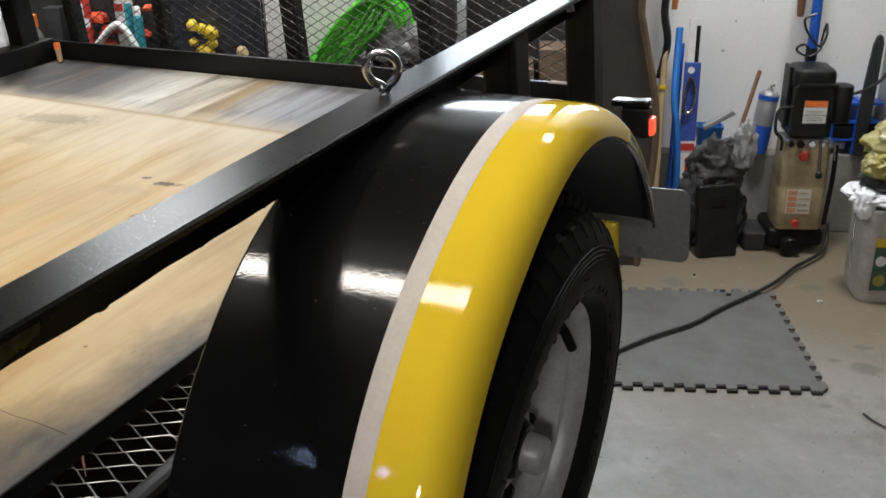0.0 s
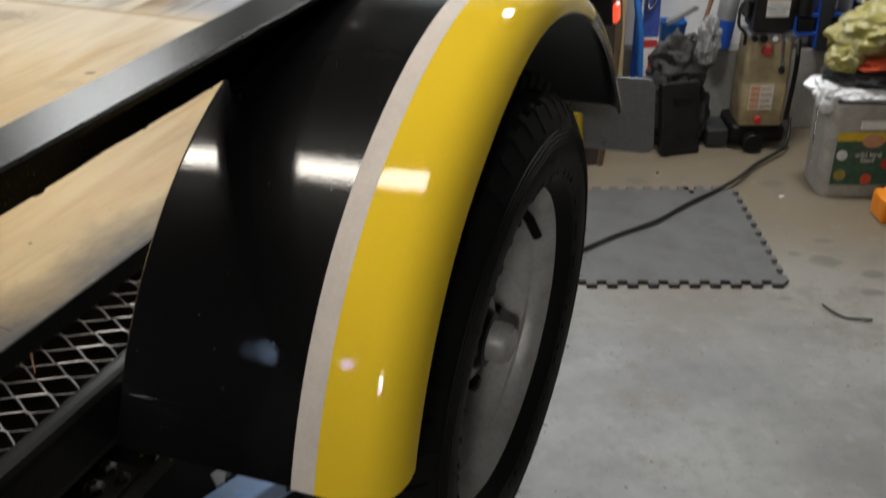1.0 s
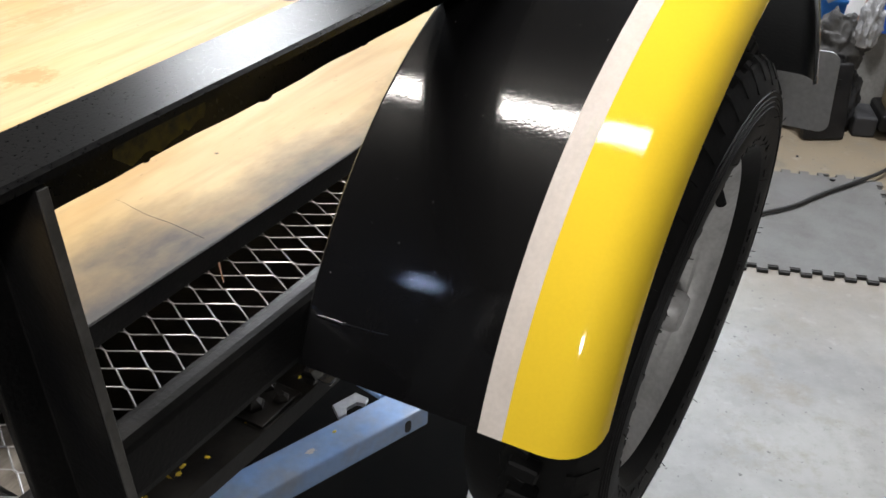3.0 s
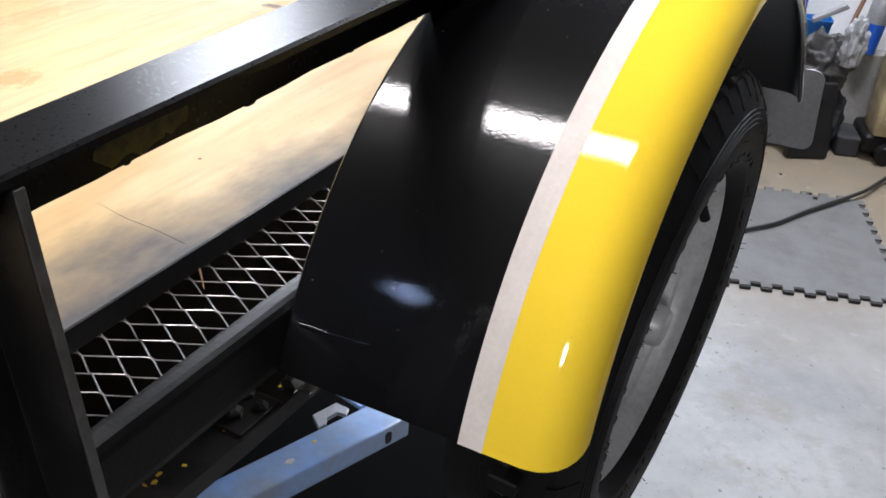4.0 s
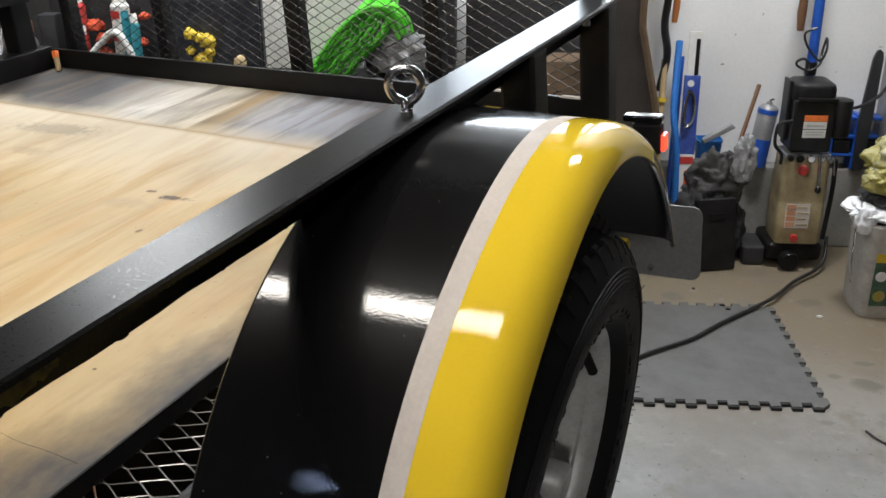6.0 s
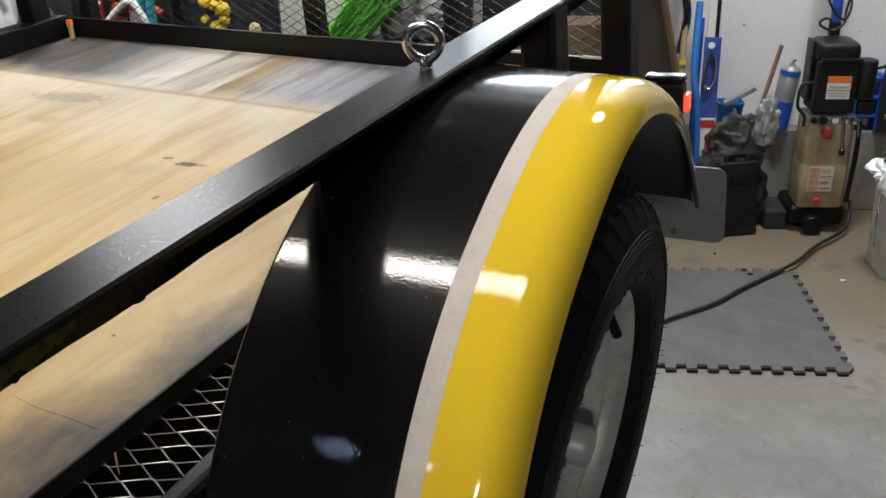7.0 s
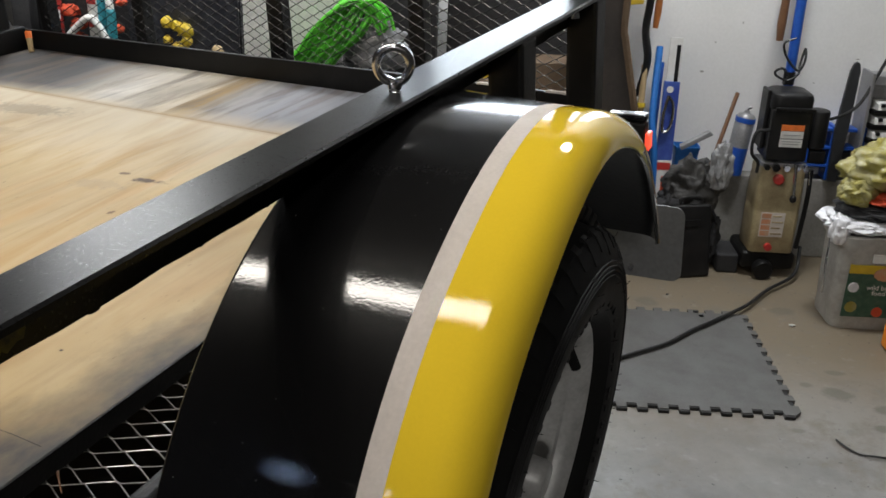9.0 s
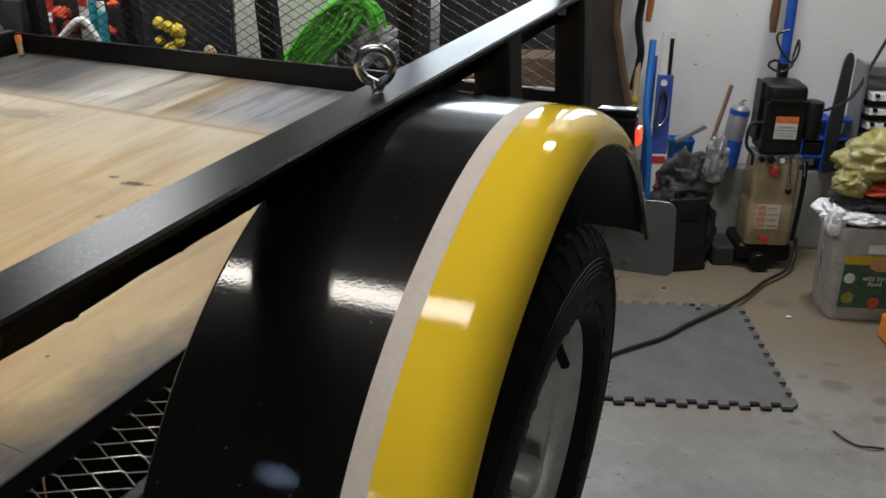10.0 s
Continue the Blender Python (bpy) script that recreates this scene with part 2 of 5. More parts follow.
    L.new(ranged(sep.outputs["Y"], -0.58, -0.92, 0, 0.04), front.inputs[0]), L.new(add.outputs[0], front.inputs[1])
    add = front
    # golden wood tone, deepened to hold the shade of the strip by the rail
    colour = mixed(ranged(add.outputs[0], -0.30, -0.08, 0, 0.6), colour, (0.27, 0.17, 0.06))
    colour = mixed(ranged(grain, 0.48, 0.68, 0, 0.3), colour, (0.26, 0.16, 0.065))
    colour = mixed(ranged(add.outputs[0], -0.136, -0.042, 0, 0.96), colour, (0.032, 0.033, 0.038))

    line = N.new("ShaderNodeMath")
    line.operation = "MULTIPLY_ADD"
    line.inputs[1].default_value = 0.14
    L.new(sep.outputs["X"], line.inputs[0]), L.new(sep.outputs["Y"], line.inputs[2])
    off = N.new("ShaderNodeMath")
    off.inputs[1].default_value = 0.0921
    L.new(line.outputs[0], off.inputs[0])
    near = N.new("ShaderNodeMath")
    near.operation = "ABSOLUTE"
    L.new(off.outputs[0], near.inputs[0])
    if weathered:
        soft_edge = N.new("ShaderNodeMath")
        soft_edge.operation = "MULTIPLY_ADD"
        soft_edge.inputs[1].default_value = 0.16
        L.new(cloud, soft_edge.inputs[0]), L.new(near.outputs[0], soft_edge.inputs[2])
        colour = mixed(ranged(soft_edge.outputs[0], 0.14, 0.06, 0, 0.85), colour, (0.66, 0.56, 0.40))
    else:
        # paler towards the seam, broken up by the figure
        seam_pale = N.new("ShaderNodeMath")
        seam_pale.operation = "MULTIPLY_ADD"
        seam_pale.inputs[1].default_value = 0.3
        L.new(figure, seam_pale.inputs[0]), L.new(near.outputs[0], seam_pale.inputs[2])
        colour = mixed(ranged(seam_pale.outputs[0], 0.40, 0.14, 0, 0.7), colour, (0.76, 0.71, 0.60))
    colour = mixed(ranged(near.outputs[0], 0.014, 0.0, 0, 0.6), colour, (0.42, 0.28, 0.13))

    def knot(cx, cy, sx, sy, hi, tint):
        """A dark knot: distance from its heart, warped by the grain."""
        mp = N.new("ShaderNodeMapping")
        mp.inputs["Location"].default_value = (-cx / sx, -cy / sy, 0)
        mp.inputs["Scale"].default_value = (1 / sx, 1 / sy, 0)
        L.new(tc.outputs["Object"], mp.inputs[0])
        ln = N.new("ShaderNodeVectorMath")
        ln.operation = "LENGTH"
        L.new(mp.outputs[0], ln.inputs[0])
        ad = N.new("ShaderNodeMath")
        ad.operation = "MULTIPLY_ADD"
        ad.inputs[1].default_value = 2.4
        L.new(cloud2, ad.inputs[0]), L.new(ln.outputs["Value"], ad.inputs[2])
        return mixed(ranged(ad.outputs[0], 2.25, 1.75, 0, hi), colour, tint)

    cloud2 = noise_of(85.0, (1, 1, 1), 5, 0.65)
    if not weathered:
        for k in ((-0.497, -0.268, 0.027, 0.008, 0.92, (0.06, 0.026, 0.012)), (-0.545, -0.254, 0.009, 0.005, 0.85, (0.12, 0.06, 0.03)), (-0.459, -0.376, 0.005, 0.008, 0.9, (0.16, 0.08, 0.03)), (-0.55, -0.30, 0.05, 0.018, 0.35, (0.36, 0.27, 0.17)), (-0.95, -0.04, 0.11, 0.03, 0.55, (0.30, 0.24, 0.17)), (-0.9, -0.15, 0.05, 0.02, 0.4, (0.36, 0.25, 0.14)), (-0.58, -0.61, 0.035, 0.03, 0.6, (0.46, 0.20, 0.06)), (-0.259, -0.656, 0.003, 0.0025, 0.9, (0.05, 0.03, 0.02)), (-0.75, -0.45, 0.03, 0.06, 0.4, (0.42, 0.22, 0.08))):
            colour = knot(*k)
    L.new(colour, b.inputs["Base Color"])
    b.inputs["Roughness"].default_value = 0.55
    bp = N.new("ShaderNodeBump")
    bp.inputs["Strength"].default_value, bp.inputs["Distance"].default_value = 0.25, 0.001
    L.new(grain, bp.inputs["Height"]), L.new(bp.outputs[0], b.inputs["Normal"])
    return m


PINE, GREYPLY = plywood("pine_plywood", False), plywood("weathered_plywood", True)


def concrete():
    m = bpy.data.materials.new("stained_concrete")
    m.use_nodes = True
    nt = m.node_tree
    N, L = nt.nodes, nt.links
    b = N["Principled BSDF"]
    tc = N.new("ShaderNodeTexCoord")

    def noise_of(scale, detail=6.0, rough=0.6):
        n = N.new("ShaderNodeTexNoise")
        n.inputs["Scale"].default_value, n.inputs["Detail"].default_value, n.inputs["Roughness"].default_value = scale, detail, rough
        L.new(tc.outputs["Object"], n.inputs["Vector"])
        return n.outputs["Fac"]

    def mixed(src, a, c, hi, one, two):
        r = N.new("ShaderNodeMapRange")
        for k, x in (("From Min", a), ("From Max", c), ("To Max", hi)):
            r.inputs[k].default_value = x
        L.new(src, r.inputs["Value"])
        x = N.new("ShaderNodeMixRGB")
        L.new(r.outputs[0], x.inputs[0])
        for k, s in ((1, one), (2, two)):
            if isinstance(s, tuple):
                x.inputs[k].default_value = (*s, 1)
            else:
                L.new(s, x.inputs[k])
        return x.outputs[0]

    colour = mixed(noise_of(2.3, 7, 0.66), 0.40, 0.62, 1.0, (0.232, 0.225, 0.213), (0.146, 0.140, 0.131))
    colour = mixed(noise_of(9.0, 8, 0.7), 0.55, 0.72, 0.55, colour, (0.22, 0.21, 0.20))
    sep = N.new("ShaderNodeSeparateXYZ")
    L.new(tc.outputs["Object"], sep.inputs[0])
    wob = noise_of(2.6, 5)
    add = N.new("ShaderNodeMath")
    add.operation = "MULTIPLY_ADD"
    add.inputs[1].default_value = 0.9
    L.new(wob, add.inputs[0]), L.new(sep.outputs["Y"], add.inputs[2])
    colour = mixed(add.outputs[0], 1.50, 2.35, 0.9, colour, (0.168, 0.132, 0.084))
    colour = mixed(noise_of(3.4, 9, 0.75), 0.53, 0.64, 0.75, colour, (0.15, 0.127, 0.095))
    colour = mixed(noise_of(24.0, 6, 0.75), 0.56, 0.70, 0.4, colour, (0.145, 0.138, 0.125))
    colour = mixed(noise_of(6.0, 8, 0.78), 0.53, 0.70, 0.45, colour, (0.135, 0.128, 0.116))
    colour = mixed(noise_of(17.0, 5, 0.6), 0.60, 0.72, 0.28, colour, (0.32, 0.318, 0.31))
    colour = mixed(noise_of(75.0, 3), 0.67, 0.72, 0.7, colour, (0.11, 0.105, 0.10))
    colour = mixed(noise_of(62.0, 2, 0.4), 0.71, 0.74, 0.85, colour, (0.07, 0.066, 0.06))
    ragged = noise_of(22.0, 6, 0.7)
    for cu, cd, su, sd, hi in ((1.054, 1.582, 0.045, 0.035, 0.7), (1.165, 1.507, 0.04, 0.024, 0.75), (1.125, 1.403, 0.035, 0.02, 0.75), (1.085, 1.712, 0.03, 0.014, 0.6), (0.878, 1.374, 0.02, 0.012, 0.6), (1.044, 2.131, 0.045, 0.03, 0.6), (0.583, 2.158, 0.04, 0.035, 0.6), (0.975, 1.63, 0.02, 0.014, 0.6)):
        mp = N.new("ShaderNodeMapping")
        mp.inputs["Location"].default_value = (-cu / su, -cd / sd, 0)
        mp.inputs["Scale"].default_value = (1 / su, 1 / sd, 0)
        L.new(tc.outputs["Object"], mp.inputs[0])
        ln = N.new("ShaderNodeVectorMath")
        ln.operation = "LENGTH"
        L.new(mp.outputs[0], ln.inputs[0])
        ad = N.new("ShaderNodeMath")
        ad.operation = "MULTIPLY_ADD"
        ad.inputs[1].default_value = 1.8
        L.new(ragged, ad.inputs[0]), L.new(ln.outputs["Value"], ad.inputs[2])
        colour = mixed(ad.outputs[0], 2.1, 1.6, hi, colour, (0.10, 0.088, 0.068))
    L.new(colour, b.inputs["Base Color"])
    b.inputs["Roughness"].default_value = 0.55
    bp = N.new("ShaderNodeBump")
    bp.inputs["Strength"].default_value, bp.inputs["Distance"].default_value = 0.2, 0.002
    L.new(noise_of(70.0, 4), bp.inputs["Height"]), L.new(bp.outputs[0], b.inputs["Normal"])
    return m


FLOORM = concrete()


# ---- mesh helpers ----
def part(name, bm, mat, parent=None, label="", smooth=None):
    me = bpy.data.meshes.new(name)
    bmesh.ops.recalc_face_normals(bm, faces=bm.faces)
    bm.to_mesh(me)
    bm.free()
    me.materials.append(mat)
    if smooth is not None:
        me.shade_smooth()
        me.set_sharp_from_angle(angle=radians(smooth))
    ob = new(name, me)
    ob.parent = parent
    if label:
        tagged(ob, label)
    return ob


def thing(name, label, category, m=None, group="", kind=""):
    ob = new(name)
    if m is not None:
        ob.matrix_world = m
    return tagged(ob, label, category, group, kind)


def box(x0, x1, y0, y1, z0, z1, bevel=0.0, bm=None, seg=2, m=None):
    one = bmesh.new()
    bmesh.ops.create_cube(one, size=1)
    bmesh.ops.scale(one, vec=(x1 - x0, y1 - y0, z1 - z0), verts=one.verts)
    bmesh.ops.translate(one, vec=((x0 + x1) / 2, (y0 + y1) / 2, (z0 + z1) / 2), verts=one.verts)
    if bevel:
        bmesh.ops.bevel(one, geom=one.edges[:], offset=bevel, segments=seg, affect="EDGES", profile=0.6)
    if m is not None:
        bmesh.ops.transform(one, matrix=m, verts=one.verts)
    return merged(one, bm)


def merged(one, bm):
    if bm is None:
        return one
    me = bpy.data.meshes.new("tmp")
    one.to_mesh(me)
    one.free()
    bm.from_mesh(me)
    bpy.data.meshes.remove(me)
    return bm


def tube(pts, r, n=10, closed=False, bm=None, flat=1.0, caps=True):
    """A round bar of radius r (or a list of radii) swept along points."""
    bm = bm or bmesh.new()
    pts = [Vector(p) for p in pts]
    k = len(pts)
    rs = r if isinstance(r, (list, tuple)) else [r] * k
    rings, up = [], None
    for i, p in enumerate(pts):
        a = pts[i - 1] if (i or closed) else pts[0]
        c = pts[(i + 1) % k] if (i < k - 1 or closed) else pts[-1]
        d = (c - a).normalized()
        if up is None:
            up = d.orthogonal().normalized()
        up = (up - d * up.dot(d)).normalized()
        side = d.cross(up)
        rings.append([bm.verts.new(p + (up * math.cos(2 * math.pi * j / n) + side * math.sin(2 * math.pi * j / n) * flat) * rs[i]) for j in range(n)])
    for i in range(k if closed else k - 1):
        a, c = rings[i], rings[(i + 1) % k]
        for j in range(n):
            bm.faces.new((a[j], a[(j + 1) % n], c[(j + 1) % n], c[j]))
    if caps and not closed:
        bm.faces.new(rings[0][::-1]), bm.faces.new(rings[-1])
    return bm


def lathe(profile, axis="X", n=64, bm=None, at=(0, 0, 0), closed=True):
    """Turns (along, radius) pairs about an axis."""
    bm = bm or bmesh.new()
    rings = []
    for i in range(n):
        a = 2 * math.pi * i / n
        c, s = math.cos(a), math.sin(a)
        ring = []
        for h, r in profile:
            q = {"X": (h, r * c, r * s), "Y": (r * c, h, r * s), "Z": (r * c, r * s, h)}[axis]
            ring.append(bm.verts.new(Vector(q) + Vector(at)))
        rings.append(ring)
    k = len(profile)
    for i in range(n):
        a, c = rings[i], rings[(i + 1) % n]
        for j in range(k if closed else k - 1):
            bm.faces.new((a[j], a[(j + 1) % k], c[(j + 1) % k], c[j]))
    return bm


def loft(sections, bm=None, caps=True):
    """Closed rings of points joined one to the next."""
    bm = bm or bmesh.new()
    rings = [[bm.verts.new(p) for p in s] for s in sections]
    n = len(rings[0])
    for a, c in zip(rings, rings[1:]):
        for j in range(n):
            bm.faces.new((a[j], a[(j + 1) % n], c[(j + 1) % n], c[j]))
    if caps:
        bm.faces.new(rings[0][::-1]), bm.faces.new(rings[-1])
    return bm


def prism(outline, x0, x1, axis="X", bm=None, bevel=0.0):
    """A plate: an outline in the other two axes, from x0 to x1."""
    put = {"X": lambda h, a, b: (h, a, b), "Y": lambda h, a, b: (a, h, b), "Z": lambda h, a, b: (a, b, h)}[axis]
    one = loft([[put(h, a, b) for a, b in outline] for h in (x0, x1)])
    if bevel:
        bmesh.ops.bevel(one, geom=one.edges[:], offset=bevel, segments=2, affect="EDGES", profile=0.6)
    return merged(one, bm)


def blob(cx, cy, cz, sx, sy, sz, rough=0.25, seed=0, sub=4, fall=3.0, bm=None):
    """A crumpled soft mass."""
    one = bmesh.new()
    bmesh.ops.create_icosphere(one, subdivisions=sub, radius=1)
    for v in one.verts:
        p = v.co.copy()
        k = 1 + rough * noise.noise(p * fall + Vector((seed, 0, 0))) - rough * 0.9 * abs(noise.noise(p * fall * 1.3 + Vector((0, seed, 0)))) + rough * 0.5 * abs(noise.noise(p * fall * 3.1 + Vector((0, seed, 5))))
        q = p * k
        v.co = Vector((cx + q.x * sx, cy + q.y * sy, cz + max(q.z, -0.75) * sz))
    return merged(one, bm)


def rounded(w, h, r, n=5, cx=0.0, cy=0.0):
    out = []
    for sx, sy, a0 in ((1, 1, 0), (-1, 1, 90), (-1, -1, 180), (1, -1, 270)):
        for i in range(n + 1):
            a = radians(a0 + 90 * i / n)
            out.append((cx + sx * (w / 2 - r) + r * math.cos(a), cy + sy * (h / 2 - r) + r * math.sin(a)))
    return out


# ---- the garage ----
def along(pts, n=8):
    """A smooth line through points."""
    P = [Vector(p) for p in pts]
    P = [P[0] * 2 - P[1]] + P + [P[-1] * 2 - P[-2]]
    out = []
    for a, b, c, e in zip(P, P[1:], P[2:], P[3:]):
        for i in range(n):
            t = i / n
            out.append(0.5 * (2 * b + (c - a) * t + (2 * a - 5 * b + 4 * c - e) * t * t + (3 * b - a - 3 * c + e) * t ** 3))
    return out + [P[-2]]


U0, U1, D0, D1, TOP = -4.6, 2.05, -3.6, 2.72, 2.98


def structure(name, bm, mat, label):
    ob = part(name, bm, mat)
    ob.matrix_world = GAR
    return tagged(ob, label, name.split("_")[0], kind="structure")


structure("floor", box(U0 - 0.2, U1 + 0.2, D0 - 0.2, D1 + 0.2, -0.15, 0), FLOORM, "grey stained concrete garage floor slab")
structure("ceiling", box(U0 - 0.2, U1 + 0.2, D0 - 0.2, D1 + 0.2, TOP, TOP + 0.1), CEILM, "dark flat garage ceiling board")
WU0, WU1, WZ0, WZ1 = -0.50, 1.02, 1.22, 2.12      # window opening
# left stretch darkened in colour so the rail reflects less light
structure("wall_north_2", box(U0, -0.95, D1, D1 + 0.12, 0.322, TOP), SIDEM, "garage wall behind the bench, darkened to dull rail reflections")
north = box(-0.95, WU0, D1, D1 + 0.12, 0.322, TOP)
box(WU1, U1, D1, D1 + 0.12, 0.310, TOP, bm=north)
box(WU0, WU1, D1, D1 + 0.12, 0.322, WZ0, bm=north)
box(WU0, WU1, D1, D1 + 0.12, WZ1, TOP, bm=north)
structure("wall_north", north, WALLM, "white painted garage wall above a concrete footing")
structure("wall_south", box(U0, U1, D0 - 0.12, D0, 0, TOP), SIDEM, "unseen garage wall, room dimness put into its colour")
structure("wall_west", box(U0 - 0.12, U0, D0 - 0.12, D1 + 0.12, 0, TOP), SIDEM, "unseen garage wall, room dimness put into its colour")
structure("wall_east", box(U1, U1 + 0.12, D0 - 0.12, D1 + 0.12, 0, TOP), SIDEM, "unseen garage side wall, darkened to dull paint reflections")
structure("trim_footing", box(U0, U1, D1 - 0.07, D1 + 0.12, 0, 0.322, 0.008), STEM, "rough grey concrete footing under the wall")


window = thing("window_1", "white framed garage window with bright daylight behind", "window", GAR, kind="structure")
for u0, u1 in ((WU0, WU0 + 0.05), (0.40, 0.54), (WU1 - 0.05, WU1)):
    part("window_frame", box(u0, u1, D1 + 0.02, D1 + 0.09, WZ0 + 0.04, WZ1 - 0.04, 0.004), WHITEP, window)
for z0, z1 in ((WZ0, WZ0 + 0.04), (WZ1 - 0.04, WZ1)):
    part("window_frame", box(WU0, WU1, D1 + 0.02, D1 + 0.09, z0, z1, 0.004), WHITEP, window)
part("window_sill", box(WU0 - 0.03, WU1 + 0.03, D1 - 0.03, D1 + 0.018, WZ0 - 0.022, WZ0 - 0.002, 0.004), WHITEP, window)
sky = part("backdrop", box(WU0 - 0.6, WU1 + 0.6, D1 + 0.5, D1 + 0.52, WZ0 - 0.6, WZ1 + 0.6), DAYLIGHT)
sky.matrix_world = GAR
tagged(sky, "bright overcast daylight outside the window", "backdrop", kind="structure")


def shop_light(u, d, glow, turn=0.0, k=1.0, z=2.9):
    root = thing("ceiling_light", "long white batten light fixture on the ceiling", "light", GAR @ pose(u, d, z, 0, 0, turn), "ceiling lights")
    part("housing", box(-0.61 * k, 0.61 * k, -0.085, 0.085, 0.02, 0.08, 0.006), WHITEP, root)
    part("diffuser", box(-0.6 * k, 0.6 * k, -0.08, 0.08, 0.004, 0.022, 0.006), glow, root, "glowing frosted diffuser")


shop_light(-1.09, -0.21, GLOW, -24, 2.0)
shop_light(0.85, 2.0, GLOWC, 0, 0.45)
bench_lamp = thing("bench_light", "short white light fixture hanging on wires over the bench", "light", GAR @ pose(-1.33, 2.0, 2.2))
part("housing", box(-0.24, 0.24, -0.12, 0.12, 0.022, 0.07, 0.006), WHITEP, bench_lamp)
part("diffuser", box(-0.225, 0.225, -0.108, 0.108, 0.004, 0.0215, 0.004), GLOWC, bench_lamp, "glowing frosted diffuser")
for x in (-0.2, 0.2):
    part("hanging_wire", tube([(x, 0, 0.069), (x, 0, TOP - 2.2)], 0.002, 6), GREYM, bench_lamp)
flood = thing("wall_floodlight", "white wall-mounted floodlight tilted into the room", "light", GAR @ pose(-0.25, -3.458, 2.606, 62, 0, 0))
part("housing", box(-0.15, 0.15, -0.115, 0.115, 0.022, 0.07, 0.008), WHITEP, flood)
part("diffuser", box(-0.14, 0.14, -0.105, 0.105, 0.004, 0.0215, 0.004), GLOWC, flood, "glowing frosted diffuser")
part("bracket", box(-0.03, 0.03, 0.0, 0.05, 0.07, 0.125, 0.004), GREYM, flood)
shop_light(-3.30, -2.76, GLASSM, 0, 0.11)
shop_light(-2.64, -2.82, GLASSM, 0, 0.13)


# ---- the trailer ----
trailer = thing("utility_trailer", "black steel utility trailer with a yellow-edged fender, propped up", "trailer", TRAILER)
YC, ZC, RF = -0.434, 0.429, 0.399
YW, ZW = -0.446, 0.4726


def skew(x):
    return 0.17 - 0.142 * x




def angle_iron(x0, x1, xleg, y0, y1):
    """A top flange with a leg hanging from its inner edge."""
    s = 0.0065 if xleg > (x0 + x1) / 2 else -0.0065
    a = xleg
    o = x1 if s < 0 else x0
    sec = [(a, 0.803), (a, 0.848), (a + (0.002 if s < 0 else -0.002), 0.850), (o + (-0.002 if s < 0 else 0.002), 0.850), (o, 0.848), (o, 0.844), (a - s, 0.8435), (a - s, 0.804)]
    n = max(2, int((y1 - y0) / 0.03))
    rng2 = random.Random(3)
    rings = []
    for i in range(n + 1):
        wob = rng2.uniform(-0.0008, 0.0008)
        rings.append([(x, y0 + (y1 - y0) * i / n, z + (wob if z < 0.81 else 0)) for x, z in sec])
    return loft(rings)


part("side_rail", angle_iron(-0.051, 0.0, -0.051, -1.95, 0.16), SATIN, trailer, "black angle-iron top rail with scuffs")
part("side_rail", angle_iron(-1.42, -1.369, -1.369, -1.95, 0.33), DULL, trailer)
part("post", prism([(-0.0005, -0.990), (-0.0005, -0.996), (-0.0435, -0.996), (-0.0435, -1.018), (-0.050, -1.018), (-0.050, -0.990)], 0.57, 0.8435, "Z", bevel=0.0012), DULL, trailer, "black angle-iron post with a worn edge")
for y in (-0.185, 0.108):
    part("post", box(-0.044, -0.001, y, y + 0.048, 0.585, 0.8435, 0.005), DULL, trailer)
for y in (-1.038, 0.28):
    part("post", box(-1.419, -1.376, y, y + 0.05, 0.60, 0.8435, 0.005), DULL, trailer)
# worn edge, with the light falling on it put into the grey
part("worn_edge", box(-0.0008, 0.0004, -0.9958, -0.9902, 0.575, 0.842, 0.0003, seg=1), material("lit_worn_edge_grey", (0.045, 0.044, 0.042), 0.4, spots=(0.10, 0.095, 0.09), amount=0.7, scale=40, grain=220), trailer, "scuffed post edge, lightened for the light it catches")
part("frame_rail", box(-0.078, -0.0535, -1.95, 0.15, 0.590, 0.640, 0.009, seg=3), DULL, trailer, "scuffed black lower frame tube")
part("frame_rail", box(-1.42, -1.365, -1.95, 0.36, 0.55, 0.70, 0.004), DULL, trailer)
part("cross_member", prism([(-1.40, skew(-1.40)), (-0.06, skew(-0.06)), (-0.06, skew(-0.06) + 0.009), (-1.40, skew(-1.40) + 0.009)], 0.55, 0.692, "Z", bevel=0.002), DULL, trailer, "black rear lip of the bed")
for y in (-1.6, -1.05):
    part("cross_member", box(-1.37, -0.10, y, y + 0.05, 0.555, 0.615, 0.004), DULL, trailer)
part("axle", tube([(-1.35, YW, ZW), (0.0, YW, ZW)], 0.03, 16), DULL, trailer)
spring = part("leaf_spring", loft([[(x, y, z) for x, z in ((-0.208, h), (-0.147, h), (-0.147, h + 0.018), (-0.208, h + 0.018))] for y, h in ((-1.15, 0.455), (-0.95, 0.44), (-0.75, 0.432), (-0.42, 0.43), (-0.2, 0.44), (-0.05, 0.47), (0.05, 0.50))]), OILY, trailer, "dark greasy leaf spring with yellow paint specks")
rng3 = random.Random(12)
for i in range(18):
    y = -0.93 + 0.25 * rng3.random()
    part("paint_speck", blob(rng3.uniform(-0.195, -0.153), y, 0.4503 + (abs(y + 0.75) * 0.04 if y < -0.75 else 0), rng3.uniform(0.0008, 0.0026), rng3.uniform(0.001, 0.0045), 0.0006, 0.9, i, 3, 2.2), YELP, spring)
# unseen plate added so it is as black as shade below the mesh
part("deck_shade_plate", box(-0.36, -0.175, -1.02, 0.1, 0.50, 0.512, 0.002), DULL, trailer, "added dark plate, shade under the deck mesh")
